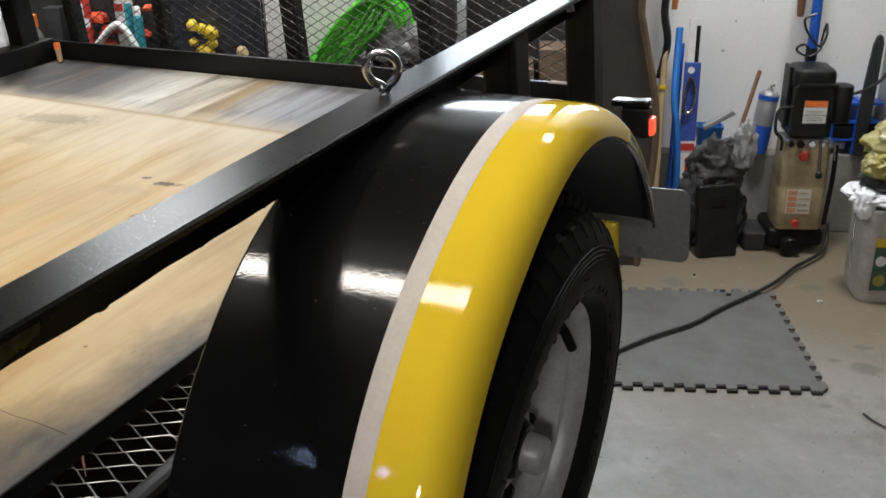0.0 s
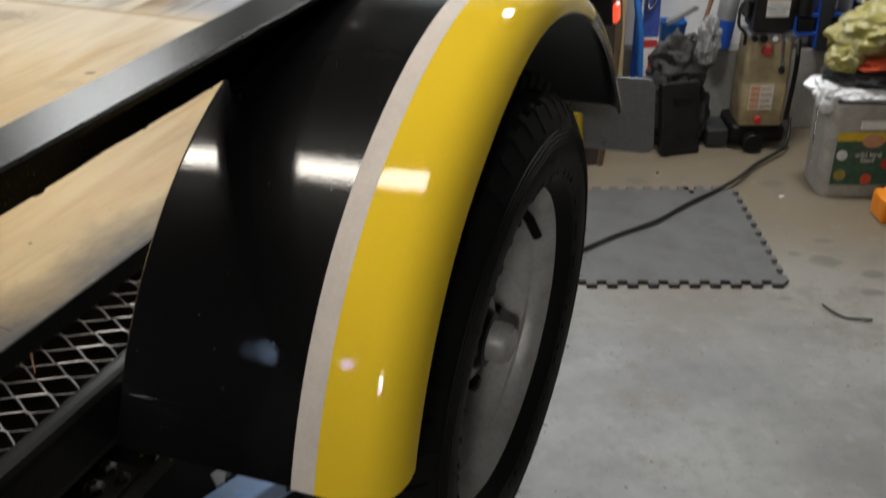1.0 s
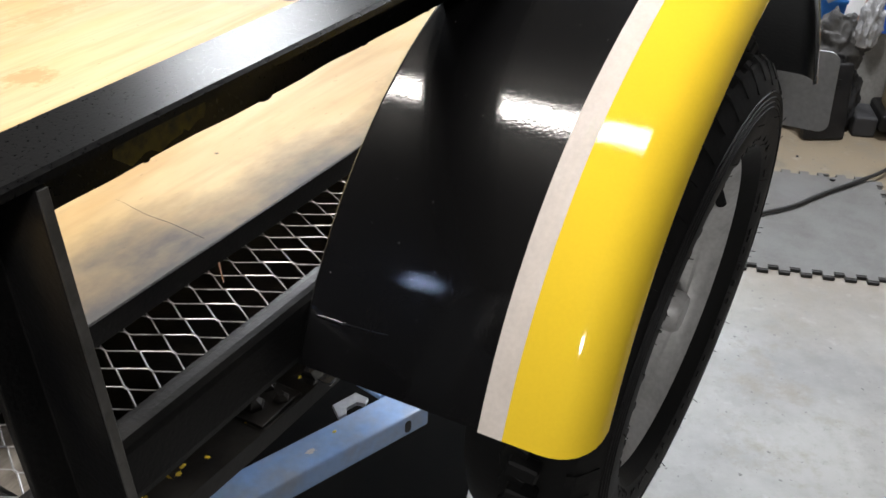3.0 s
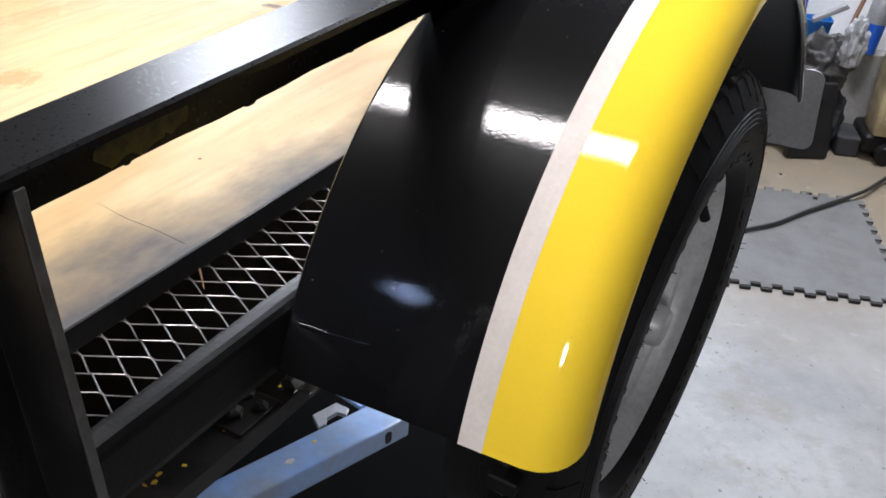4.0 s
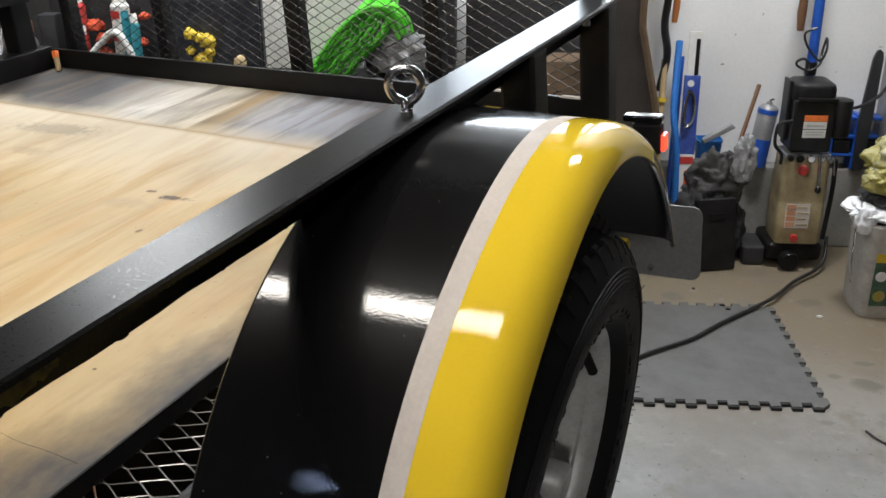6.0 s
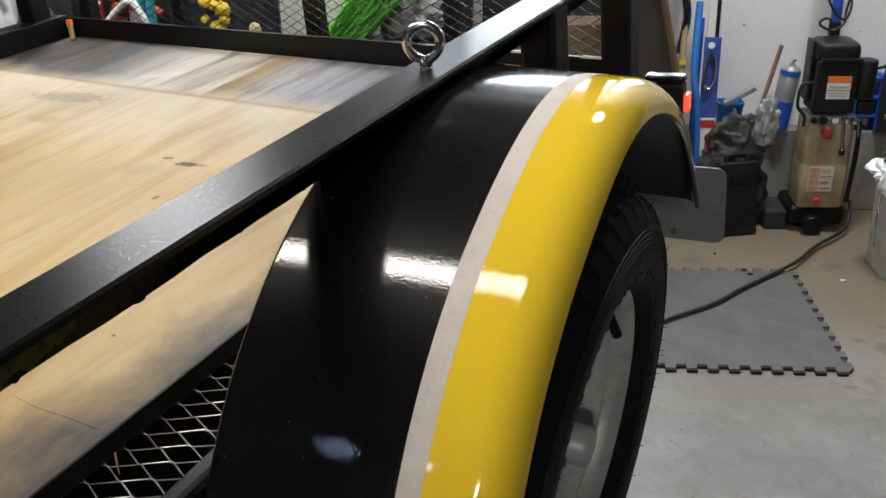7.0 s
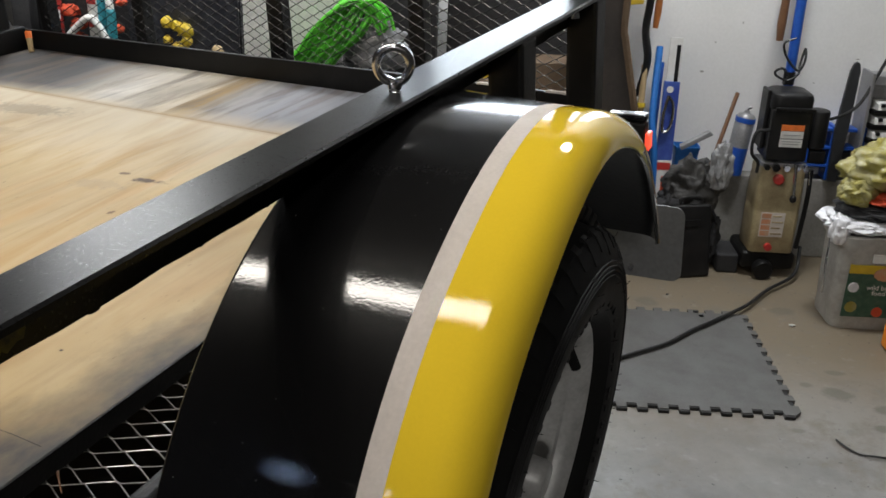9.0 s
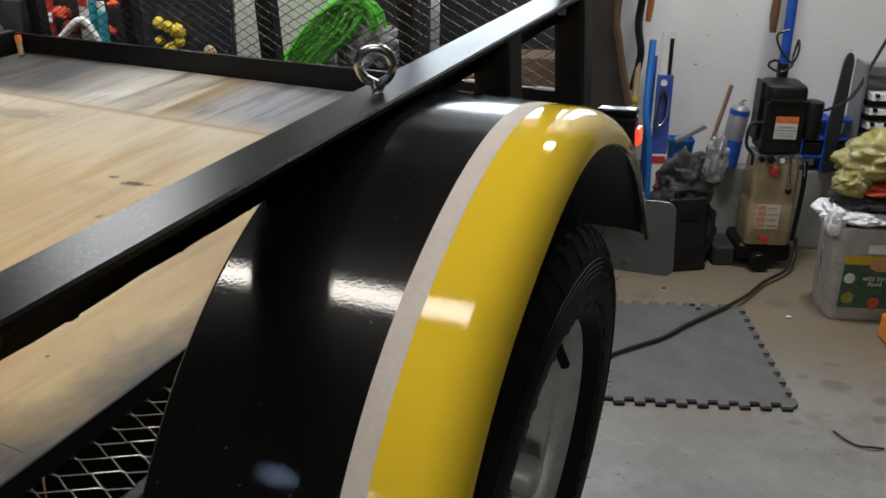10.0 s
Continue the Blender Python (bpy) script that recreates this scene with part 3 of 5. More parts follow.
spring_top = lambda y: 0.450 + (0.04 * max(0.0, -0.75 - y) / 0.2)
for x, y, r, h in ((-0.176, -0.742, 0.011, 0.012), (-0.160, -0.722, 0.008, 0.010), (-0.183, -0.715, 0.009, 0.009)):
    part("spring_nut", lathe([(spring_top(y) - 0.004, 0.0), (spring_top(y) - 0.004, r), (spring_top(y) + h * 0.6, r * 0.95), (spring_top(y) + h * 0.75, r * 0.8), (spring_top(y) + h, r * 0.45), (spring_top(y) + h, 0.0)], "Z", 6, at=(x, y, 0), closed=False), OILY, spring)
part("spring_plate", box(-0.198, -0.150, -0.76, -0.705, 0.4485, 0.4535, 0.0015), OILY, spring)
part("shackle_nut", lathe([(-0.012, 0.0), (-0.012, 0.009), (0.0, 0.010), (0.002, 0.006), (0.010, 0.005), (0.010, 0.0)], "Y", 6, at=(-0.150, -0.682, 0.462), closed=False), CHROME, spring, "bright zinc nut")
part("shackle_tab", box(-0.148, -0.128, -0.690, -0.678, 0.458, 0.461, 0.0008), CHROME, spring)
part("deck_board", box(-0.300, -0.084, -1.9, -0.938, 0.590, 0.602, 0.002), material("worn_grey_board", (0.20, 0.18, 0.15), 0.7, spots=(0.10, 0.085, 0.07), amount=0.9, scale=18, grain=160, stretch=(4, 1, 1)), trailer, "worn grey board under the deck mesh")
part("spring_clamp", tube(along([(-0.17, -0.66, 0.455), (-0.175, -0.66, 0.475), (-0.15, -0.655, 0.48), (-0.14, -0.655, 0.455)], 4), 0.005, 8), CHROME, trailer)


def expanded(u0, u1, v0, v1, place, lwd=0.046, h=0.01065, w=0.00046):
    """Expanded metal: zigzag strands meeting at bonds. place(u, v) gives the point."""
    bm = bmesh.new()
    rows = int((v1 - v0) / h)
    cols = int((u1 - u0) / (lwd / 2))
    for i in range(rows):
        pts = []
        for k in range(cols + 1):
            v = v0 + i * h + 0.47 * h * (-1) ** (k + i)
            uu = u0 + k * lwd / 2
            for du in (-0.09, 0.09):
                pts.append(place(uu + du * lwd / 2, v))
        tube(pts, [w] * len(pts), 4, bm=bm, flat=1.35)
    return bm


deck = part("deck_mesh", expanded(-0.31, -0.072, -1.95, 0.1, lambda u, v: (u, v, 0.630 + 0.0008 * math.sin(400 * u)), w=0.0005), MESHM, trailer, "bare expanded steel deck mesh")

tagged(deck, kind="stuff")
gate = part("tailgate", prism([(-1.39, skew(-1.39) + 0.05), (-0.05, skew(-0.05) + 0.05), (-0.05, skew(-0.05) + 0.09), (-1.39, skew(-1.39) + 0.09)], 0.632, 0.668, "Z", bevel=0.003), DULL, trailer, "black steel tailgate filled with expanded mesh")
tagged(part("gate_mesh", expanded(-1.36, -0.06, 0.672, 1.16, lambda u, v: (u, skew(u) + 0.052, v), 0.037, 0.0089, 0.00062), MESHB, gate, "black expanded metal mesh"), kind="stuff")
for x, w in ((-1.37, 0.03), (-1.057, 0.028), (-0.681, 0.034), (-0.364, 0.028), (-0.068, 0.034)):
    part("upright", box(x - w / 2, x + w / 2, skew(x) + 0.058, skew(x) + 0.088, 0.66, 1.18, 0.003), DULL, gate)
part("top_bar", prism([(-1.39, skew(-1.39) + 0.055), (-0.05, skew(-0.05) + 0.055), (-0.05, skew(-0.05) + 0.09), (-1.39, skew(-1.39) + 0.09)], 1.16, 1.19, "Z", bevel=0.003), DULL, gate)

for x0, x1, z in ((-0.222, -0.165, 0.6905), (-0.100, -0.062, 0.6905)):
    part("worn_edge", prism([(x0, skew(x0) - 0.001), (x1, skew(x1) - 0.001), (x1 - 0.004, skew(x1) + 0.007), (x0 + 0.006, skew(x0) + 0.006)], z + 0.0005, z + 0.0035, "Z"), TAPE, gate, "bare worn metal edge")
rng5 = random.Random(9)
for i in range(9):
    y = rng5.uniform(0.0, 0.32)
    part("paint_chip", blob(-1.3685, y, rng5.choice((0.849, 0.806)), 0.0015, rng5.uniform(0.004, 0.012), 0.0025, 0.5, i, 2), CHROME, trailer)

# fender: a rolled arch with a rounded outer shoulder
A0, A1 = radians(24.2), radians(156.5)


def crown(x):
    """The arch rises a little towards its inner edge."""
    return 0.0075 * min(max((0.147 - x) / 0.2, 0.0), 1.05)


def corner_trim(x, s):
    """The sheet's front outer corner is cut round: how far its end steps back."""
    w = min(max((x - 0.1375 + max(s, 0.0)) / 0.068, 0.0), 0.98)
    return 0.031 * (1 - math.sqrt(1 - w * w))


def fender_shell(section, a0=A0, a1=A1, n=56):
    """Sweeps an (x, inward) section along the arch."""
    rings = []
    for i in range(n + 1):
        ring = []
        for x, s in section:
            first = a0 + corner_trim(x, s) / RF
            last = a1 - 0.95 * corner_trim(x, s) / RF
            a = first + (last - first) * i / n
            deg = math.degrees(a)
            k = min(max((deg - 60) / 55, 0.0), 1.0)
            e = min(max((deg - 108) / 48, 0.0), 1.0)
            dx = -0.016 * k * k * (3 - 2 * k) - 0.008 * e * e * (3 - 2 * e)
            low = 1.0 - 0.65 * min(max((x - 0.01) / 0.09, 0.0), 1.0)
            r = RF - s + crown(x) + 0.006 * low * max(0.0, math.cos(radians(min(abs(deg - 114) * 2.6, 90))))
            ring.append((x + dx * min(max((x + 0.05) / 0.12, 0.0), 1.0), YC - r * math.cos(a), ZC + r * math.sin(a)))
        rings.append(ring)
    return loft(rings)


def shoulder(x0, offset, skirt=0.0325):
    """Outer outline from x0 over the shoulder and down the skirt; offset: inwards."""
    out = [(x0, offset)]
    r = 0.031
    for i in range(9):
        a = radians(90 - 90 * i / 8)
        out.append((0.1395 + (r - offset) * math.cos(a), r - (r - offset) * math.sin(a)))
    out.append((0.1705 - offset, skirt))
    return out


def rolled(offset):
    """The whole section: a rolled inner edge, the flat top and the outer shoulder."""
    r = 0.005
    edge_roll = [(-0.0540 + r - (r - offset) * math.cos(radians(15 * k)), r - (r - offset) * math.sin(radians(15 * k))) for k in range(6)]
    return edge_roll + shoulder(-0.0540 + r, offset)


outer, inner = rolled(0.0), rolled(0.003)
fender = part("fender", fender_shell(outer + inner[::-1]), GLOSS, trailer, "gloss black steel fender over the wheel", smooth=40)
part("underside", fender_shell(rolled(0.0034)[6:] + rolled(0.0044)[6:][::-1], A0 + 0.004, A1 - 0.004), DULL, fender, "dull black underside", smooth=40)
band_o, band_i = shoulder(0.1125, -0.0009, 0.0305), shoulder(0.1125, -0.0001, 0.0305)
part("painted_edge", fender_shell(band_o + band_i[::-1], A0 - 0.002, radians(122)), YELLOW, fender, "fresh gloss yellow paint band", smooth=40)
far_o, far_i = shoulder(0.1125, -0.0009)[:7], shoulder(0.1125, -0.0001)[:7]
part("painted_edge", fender_shell(far_o + far_i[::-1], radians(122), A1 - 0.004, 20), YELLOW, fender, "fresh gloss yellow paint band", smooth=40)
part("masking_tape", fender_shell([(0.0955, -0.0007), (0.1135, -0.0012), (0.1135, -0.0003), (0.0955, -0.0001)], A0 - 0.002, A1), TAPE, fender, "pale masking tape along the paint edge", smooth=40)

crease = []
for i in range(11):
    a = radians(29.6 + 0.9 * (i / 10) ** 2)
    crease.append((-0.050 + 0.009 * i, YC - (RF + crown(-0.05 + 0.009 * i) - 0.0016) * math.cos(a), ZC + (RF + crown(-0.05 + 0.009 * i) - 0.0016) * math.sin(a)))
part("crease", tube(crease, [0.0008] + [0.0022, 0.0024, 0.0021, 0.0018, 0.0019, 0.0016, 0.0017, 0.0014, 0.0012] + [0.0007], 8), GLOSS, fender, smooth=80)

specks = bmesh.new()
rng6 = random.Random(21)
for i in range(26):
    x, a = rng6.uniform(-0.045, 0.09), radians(rng6.uniform(27, 105))
    r = RF + crown(x) + 0.0001
    blob(x, YC - r * math.cos(a), ZC + r * math.sin(a), *[rng6.uniform(0.0002, 0.0005)] * 3, 0.3, i, 1, bm=specks)
tagged(part("dust", specks, GREYM, fender, "pale dust specks"), kind="stuff")

# wheel, in its own axes: x outwards from the rim's lip
wheel = part("wheel", lathe([(-0.030, 0.0), (-0.030, 0.045), (-0.036, 0.055), (-0.052, 0.095), (-0.066, 0.112), (-0.070, 0.132), (-0.066, 0.1345), (-0.046, 0.1395), (-0.042, 0.143), (-0.024, 0.147), (-0.021, 0.1505), (-0.012, 0.152), (-0.006, 0.156), (0.0, 0.165), (-0.004, 0.168), (-0.014, 0.162), (-0.03, 0.156), (-0.05, 0.15), (-0.09, 0.155), (-0.095, 0.11), (-0.06, 0.09), (-0.05, 0.0)], n=72, closed=False), SILVER, trailer, "silver painted steel wheel", smooth=35)
wheel.matrix_local = pose(0.116, -0.4464, 0.4726, 0, 6.5, 0.8)
part("tyre", lathe([(-0.012, 0.160), (0.004, 0.167), (0.016, 0.176), (0.0205, 0.19), (0.0215, 0.205), (0.018, 0.226), (0.010, 0.242), (0.002, 0.2515), (-0.010, 0.2535), (-0.028, 0.2555), (-0.058, 0.256), (-0.065, 0.2555), (-0.085, 0.2545), (-0.097, 0.25), (-0.112, 0.21), (-0.108, 0.175), (-0.09, 0.160)], n=96), RUBBER, wheel, "black rubber trailer tyre with rubber fringes", smooth=35)
for r, x in ((0.213, 0.0206), (0.2175, 0.0199), (0.222, 0.0190), (0.2265, 0.0178)):
    part("sidewall_rib", lathe([(x - 0.0015, r - 0.0011), (x + 0.0010, r - 0.0006), (x + 0.0010, r + 0.0006), (x - 0.0018, r + 0.0011)], n=96), RUBBER, wheel, smooth=50)
bead = bmesh.new()
rng7 = random.Random(17)
for i in range(62):
    m = Matrix.Rotation(2 * math.pi * (i + rng7.uniform(-0.6, 0.6)) / 62, 4, "X")
    h = rng7.uniform(0.0004, 0.0018)
    box(0.0165, 0.0185 + h, -0.0042 * rng7.uniform(0.5, 1), 0.0042, 0.1815, 0.1905, 0.0008, bm=bead, seg=1, m=m)
tagged(part("bead_lettering", bead, RUBBER, wheel, "raised rubber marks round the bead"), kind="stuff")
part("hub_collar", lathe([(-0.048, 0.020), (-0.048, 0.034), (-0.026, 0.033), (-0.018, 0.028), (-0.017, 0.020)], n=40), DULL, wheel, "black hub collar", smooth=35)
part("hub_cap", lathe([(-0.045, 0.0), (-0.045, 0.0205), (-0.024, 0.0212), (0.0, 0.021), (0.005, 0.0175), (0.006, 0.0)], n=40, closed=False), SILVER, wheel, "dull grey hub cap", smooth=35)
for i in range(5):
    a = radians(60 + 72 * i)
    part("lug_nut", lathe([(-0.052, 0.0), (-0.052, 0.0105), (-0.034, 0.010), (-0.030, 0.007), (-0.029, 0.0)], n=6, at=(0, 0.068 * math.cos(a), 0.068 * math.sin(a)), closed=False), DULL, wheel)
part("valve_stem", tube([(-0.03, 0.078, 0.125), (-0.012, 0.088, 0.098), (-0.004, 0.0945, 0.076)], [0.0062, 0.0055, 0.0055], 10), RUBBER, wheel, "black rubber valve stem")
tread = bmesh.new()
for i in range(52):
    m = Matrix.Rotation(2 * math.pi * i / 52, 4, "X")
    box(-0.030, 0.002, -0.0095, 0.0065, 0.246, 0.2640, 0.002, bm=tread, seg=1, m=m @ pose(0, 0, 0, 0, -7, 8))
    low = 0.232 if i % 2 else 0.238
    lug = prism([(0.0105 + (0.238 - low) * 0.5, low), (0.0134 + (0.238 - low) * 0.5, low + 0.0005), (0.0045, 0.2515), (-0.003, 0.2560), (-0.005, 0.2490)], -0.0085, 0.0030, "Y")
    bmesh.ops.transform(lug, matrix=m, verts=lug.verts)
    merged(lug, tread)
    box(-0.056, -0.036, -0.012, 0.009, 0.254, 0.2668, 0.0015, bm=tread, seg=1, m=m @ pose(0, 0, 0, 0, 0, -18))
    box(-0.090, -0.063, -0.0095, 0.0065, 0.250, 0.2655, 0.002, bm=tread, seg=1, m=m @ pose(0, 0, 0, 0, 9, -8))
tagged(part("tread", tread, RUBBER, wheel), kind="stuff")
hairs = bmesh.new()
rng = random.Random(4)
for i in range(150):
    a = rng.uniform(0, 2 * math.pi)
    x, r = rng.choice(((0.0215, 0.205), (0.018, 0.226), (0.016, 0.177), (0.002, 0.253), (-0.012, 0.2615), (-0.03, 0.265), (-0.002, 0.165)))
    ln = rng.uniform(0.003, 0.008)
    p = Vector((x, r * math.cos(a), r * math.sin(a)))
    out = Vector(((0.9 if r < 0.22 else 0.2), math.cos(a) * 0.6, math.sin(a) * 0.6)).normalized()
    tube([p - out * 0.002, p + out * ln], 0.0004, 4, bm=hairs)
tagged(part("rubber_fringe", hairs, RUBBER, wheel), kind="stuff")

# eye bolt through the rail
ang = radians(28)
ring = []
for i in range(41):
    a = radians(-90 + 14 + 338 * i / 40)
    r = 0.0149 + 0.0012 * max(0.0, -math.sin(a)) ** 3
    out = 0.0022 * (i / 40 - 0.5) * 2
    ring.append((-0.027 + r * math.cos(a) * math.cos(ang) - out * math.sin(ang), -0.442 + r * math.cos(a) * math.sin(ang) + out * math.cos(ang), 0.8742 + r * math.sin(a)))
ring = [(-0.0258, -0.4412, 0.8525)] + ring + [(-0.0282, -0.4428, 0.8525)]
eye = part("eye_bolt", tube(ring, 0.0042, 12), CHROME, trailer, "shiny zinc-plated eye bolt", smooth=60)
part("shank", tube([(-0.027, -0.442, 0.815), (-0.027, -0.442, 0.856)], 0.0043, 12), CHROME, eye)
part("washer", lathe([(0.850, 0.0), (0.850, 0.0058), (0.8508, 0.0055), (0.8515, 0.0)], "Z", 24, at=(-0.027, -0.442, 0), closed=False), CHROME, eye)

# weld beads and paint mark on the rail
for y, s in ((-0.804, 1.0), (-0.978, 1.3), (-0.70, 0.6), (-0.9, 0.5), (-0.62, 0.5)):
    part("weld_bead", blob(-0.0475, y, 0.8032, 0.0035 * s, 0.006 * s, 0.003 * s, 0.3, y * 10, 2), DULL, trailer)
OLDP = material("old_yellow_paint", (0.13, 0.102, 0.004), 0.5, spots=(0.008, 0.008, 0.008), amount=1.0, scale=70, vary=0.3)
for y, w, z, hh in ((-0.908, 0.030, 0.815, 0.016), (-0.888, 0.030, 0.816, 0.020), (-0.866, 0.024, 0.817, 0.014)):
    part("paint_mark", prism([(y + (w / 2 + 0.002 * math.sin(5 * k + y * 90)) * math.cos(k * 0.63), z + (hh / 2 + 0.002 * math.sin(3 * k)) * math.sin(k * 0.63)) for k in range(10)], -0.0446 + 0.0001 * y, -0.0436 + 0.0003 * y, "X"), OLDP, trailer, "worn smear of old yellow paint")

# tail lamp and number plate
light = part("tail_light", box(-0.010, 0.036, 0.275, 0.300, 0.578, 0.628, 0.004), BLACKP, trailer, "black tail lamp housing")
part("lens", box(0.0365, 0.0435, 0.274, 0.298, 0.584, 0.612, 0.002), LENS, light, "lit red lens")
part("bracket", box(-0.028, 0.036, 0.278, 0.304, 0.6285, 0.6400, 0.005, seg=3), GLOSS, light, smooth=40)
plate = part("number_plate", prism(rounded(0.305, 0.128, 0.016, cx=-0.037, cy=0.446), 0.234, 0.2365, "Y"), PLATEM, trailer, "back of a dull aluminium number plate")
for x in (-0.09, 0.035):
    part("bolt", lathe([(0.229, 0.0), (0.229, 0.005), (0.235, 0.005), (0.235, 0.0)], "Y", 8, at=(x, 0, 0.398), closed=False), CHROME, plate)
part("reflector", box(-0.034, 0.004, 0.205, 0.222, 0.383, 0.452, 0.008, seg=3), YELP, trailer, "yellow side reflector")
part("fender_bolt", lathe([(0.828, 0.0), (0.828, 0.009), (0.836, 0.008), (0.838, 0.0)], "Z", 12, at=(-0.02, 0.06, 0), closed=False), CHROME, trailer)


def y_seam(x):
    return -0.028 - 0.14 * (x + 0.458)


def sheet(name, outline, mat, label):
    ob = part(name, prism(outline, 0.634, 0.652, "Z", bevel=0.0004), mat)
    ob.matrix_world = TRAILER
    return tagged(ob, label, "plywood")


sheet("plywood_sheet", [(-1.36, -1.95), (-0.152, -1.95), (-0.152, y_seam(-0.152) - 0.0003), (-1.36, y_seam(-1.36) - 0.0003)], PINE, "yellow pine plywood on the trailer bed, black overspray at its edge")
crack_sheet = bpy.data.objects["plywood_sheet"]
part("painted_edge", box(-0.1525, -0.1503, -1.95, y_seam(-0.152), 0.6335, 0.6515, 0.0005), DULL, crack_sheet, "black painted sheet edge")
part("surface_crack", tube(along([(-0.345, -0.752, 0.6518), (-0.284, -0.760, 0.6518), (-0.265, -0.7615, 0.6518), (-0.235, -0.7665, 0.6518), (-0.20, -0.768, 0.6518), (-0.163, -0.772, 0.6518)], 4), [0.00015 + 0.0003 * (k / 20) for k in range(21)], 5), GAPDARK, crack_sheet)
sheet("plywood_sheet", [(-1.36, y_seam(-1.36) + 0.0003), (-0.152, y_seam(-0.152) + 0.0003), (-0.152, skew(-0.152) - 0.004), (-1.36, skew(-1.36) - 0.004)], GREYPLY, "weathered grey plywood strip at the back of the trailer bed")


splinter = part("wood_splinter", tube([(-0.154, -0.770, 0.6345), (-0.146, -0.777, 0.6335), (-0.130, -0.790, 0.6325)], [0.0012, 0.0010, 0.0004], 6), WOODH)
splinter.matrix_world = TRAILER
tagged(splinter, "thin brown wood splinter on the deck mesh", "splinter")
peg = part("marking_stick", tube([(-1.322, 0.325, 0.6525), (-1.330, 0.332, 0.680)], 0.006, 8), TANW)
peg.matrix_world = TRAILER
tagged(peg, "short tan stick with an orange tip in the bed corner", "stick")
part("orange_tip", tube([(-1.330, 0.332, 0.680), (-1.334, 0.336, 0.694)], 0.0072, 8), ORANGE, peg)


# ---- supports ----
def jack_stand(u, d, top):
    root = thing("jack_stand", "steel jack stand holding up the trailer", "jack stand", pose(u, d, 0), "jack stands")
    for sx in (-1, 1):
        for sy in (-1, 1):
            part("leg", tube([(sx * 0.13, sy * 0.13, 0.0), (sx * 0.035, sy * 0.035, top * 0.7)], 0.014, 6), DULL, root)
    part("collar", box(-0.05, 0.05, -0.05, 0.05, top * 0.66, top * 0.72, 0.006), DULL, root)
    part("column", tube([(0, 0, top * 0.4), (0, 0, top - 0.02)], 0.02, 10), GREYM, root)
    part("saddle", box(-0.05, 0.05, -0.03, 0.03, top - 0.022, top, 0.006), GREYM, root)


for x in (-0.8, -1.2):
    p = TRAILER @ Vector((x, YW, ZW - 0.03))
    jack_stand(p.x, p.y, p.z + 0.002)

beam = thing("support_trestle", "worn blue square steel beam on legs under the trailer", "trestle", pose(-0.396, 0.205, 0, 0, 0, -17.5))
part("beam", box(-0.033, 0.033, -1.1, 0.0, 0.288, 0.33, 0.006, seg=4), BLUE, beam, smooth=30)
for y in (-1.0, -0.52):
    for s in (-1, 1):
        part("leg", tube([(s * 0.16, y, 0), (s * 0.02, y, 0.289)], 0.02, 8), BLUE, beam)
part("bracket", prism([(-0.034, -0.052), (-0.096, -0.062), (-0.086, -0.037), (-0.034, -0.012)], 0.324, 0.332, "Z", bevel=0.001), BLUE, beam)
part("clamp", prism([(-0.066, -0.126), (-0.068, -0.077), (-0.043, -0.069), (-0.034, -0.082), (-0.048, -0.090), (-0.047, -0.112), (-0.0345, -0.120), (-0.0345, -0.136)], 0.324, 0.331, "Z", bevel=0.001), GREYM, beam)
part("bolt_hole", prism(rounded(0.013, 0.024, 0.006, cx=-0.045, cy=0.308), 0.0325, 0.0336, "X"), DULL, beam)
part("paint_speck", blob(0.002, -0.215, 0.330, 0.005, 0.008, 0.0012, 0.9, 3, 3), TAPE, beam)
part("paint_speck", blob(-0.012, -0.16, 0.330, 0.003, 0.004, 0.001, 0.5, 5, 2), YELP, beam)

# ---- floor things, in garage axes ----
# Black sheet added on the floor in place of the trailer's shade.
def lay_floor_shade():
    ob = part("floor_shade", box(-1.25, -0.205, 0.2, 1.25, 0.0, 0.008, 0.003), SHADEM)
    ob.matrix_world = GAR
    return tagged(ob, "added black sheet, shade on the floor under the trailer", "floor mat")


lay_floor_shade()


def foam_mat():
    """Interlocking tile: square teeth along its free edges, dark pieces as shade in the gaps."""
    T, n, t = 0.61, 21, 0.012
    p = T / n
    pts = []
    for i in range(n):
        h = t * 0 if i % 2 else -0.022
        pts += [(i * p, h), ((i + 1) * p, h)]
    for i in range(n):
        h = 0.0 if i % 2 else 0.022
        pts += [(T + h, i * p), (T + h, (i + 1) * p)]
    for i in range(n, 0, -1):
        h = 0.0 if i % 2 else 0.022
        pts += [(i * p, T + h), ((i - 1) * p, T + h)]
    for i in range(n, 0, -1):
        h = 0.0 if i % 2 else -0.022
        pts += [(h, i * p), (h, (i - 1) * p)]
    clean = [q for i, q in enumerate(pts) if q != pts[i - 1]]
    ob = part("foam_mat", prism(clean, 0.0, t, "Z"), FOAM)
    ob.matrix_world = GAR @ pose(0.885 - T, 1.455, 0.0)
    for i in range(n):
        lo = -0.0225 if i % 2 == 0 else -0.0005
        part("tooth_shade", box(i * p, (i + 1) * p, lo - 0.006, lo, 0.0005, 0.0095), GAPDARK, ob)
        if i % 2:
            part("tooth_shade", box(T + 0.0005, T + 0.014, i * p + 0.004, (i + 1) * p - 0.004, 0.0005, 0.0095), GAPDARK, ob)
    return tagged(ob, "grey interlocking foam floor mat with toothed edges", "floor mat")


foam_mat()


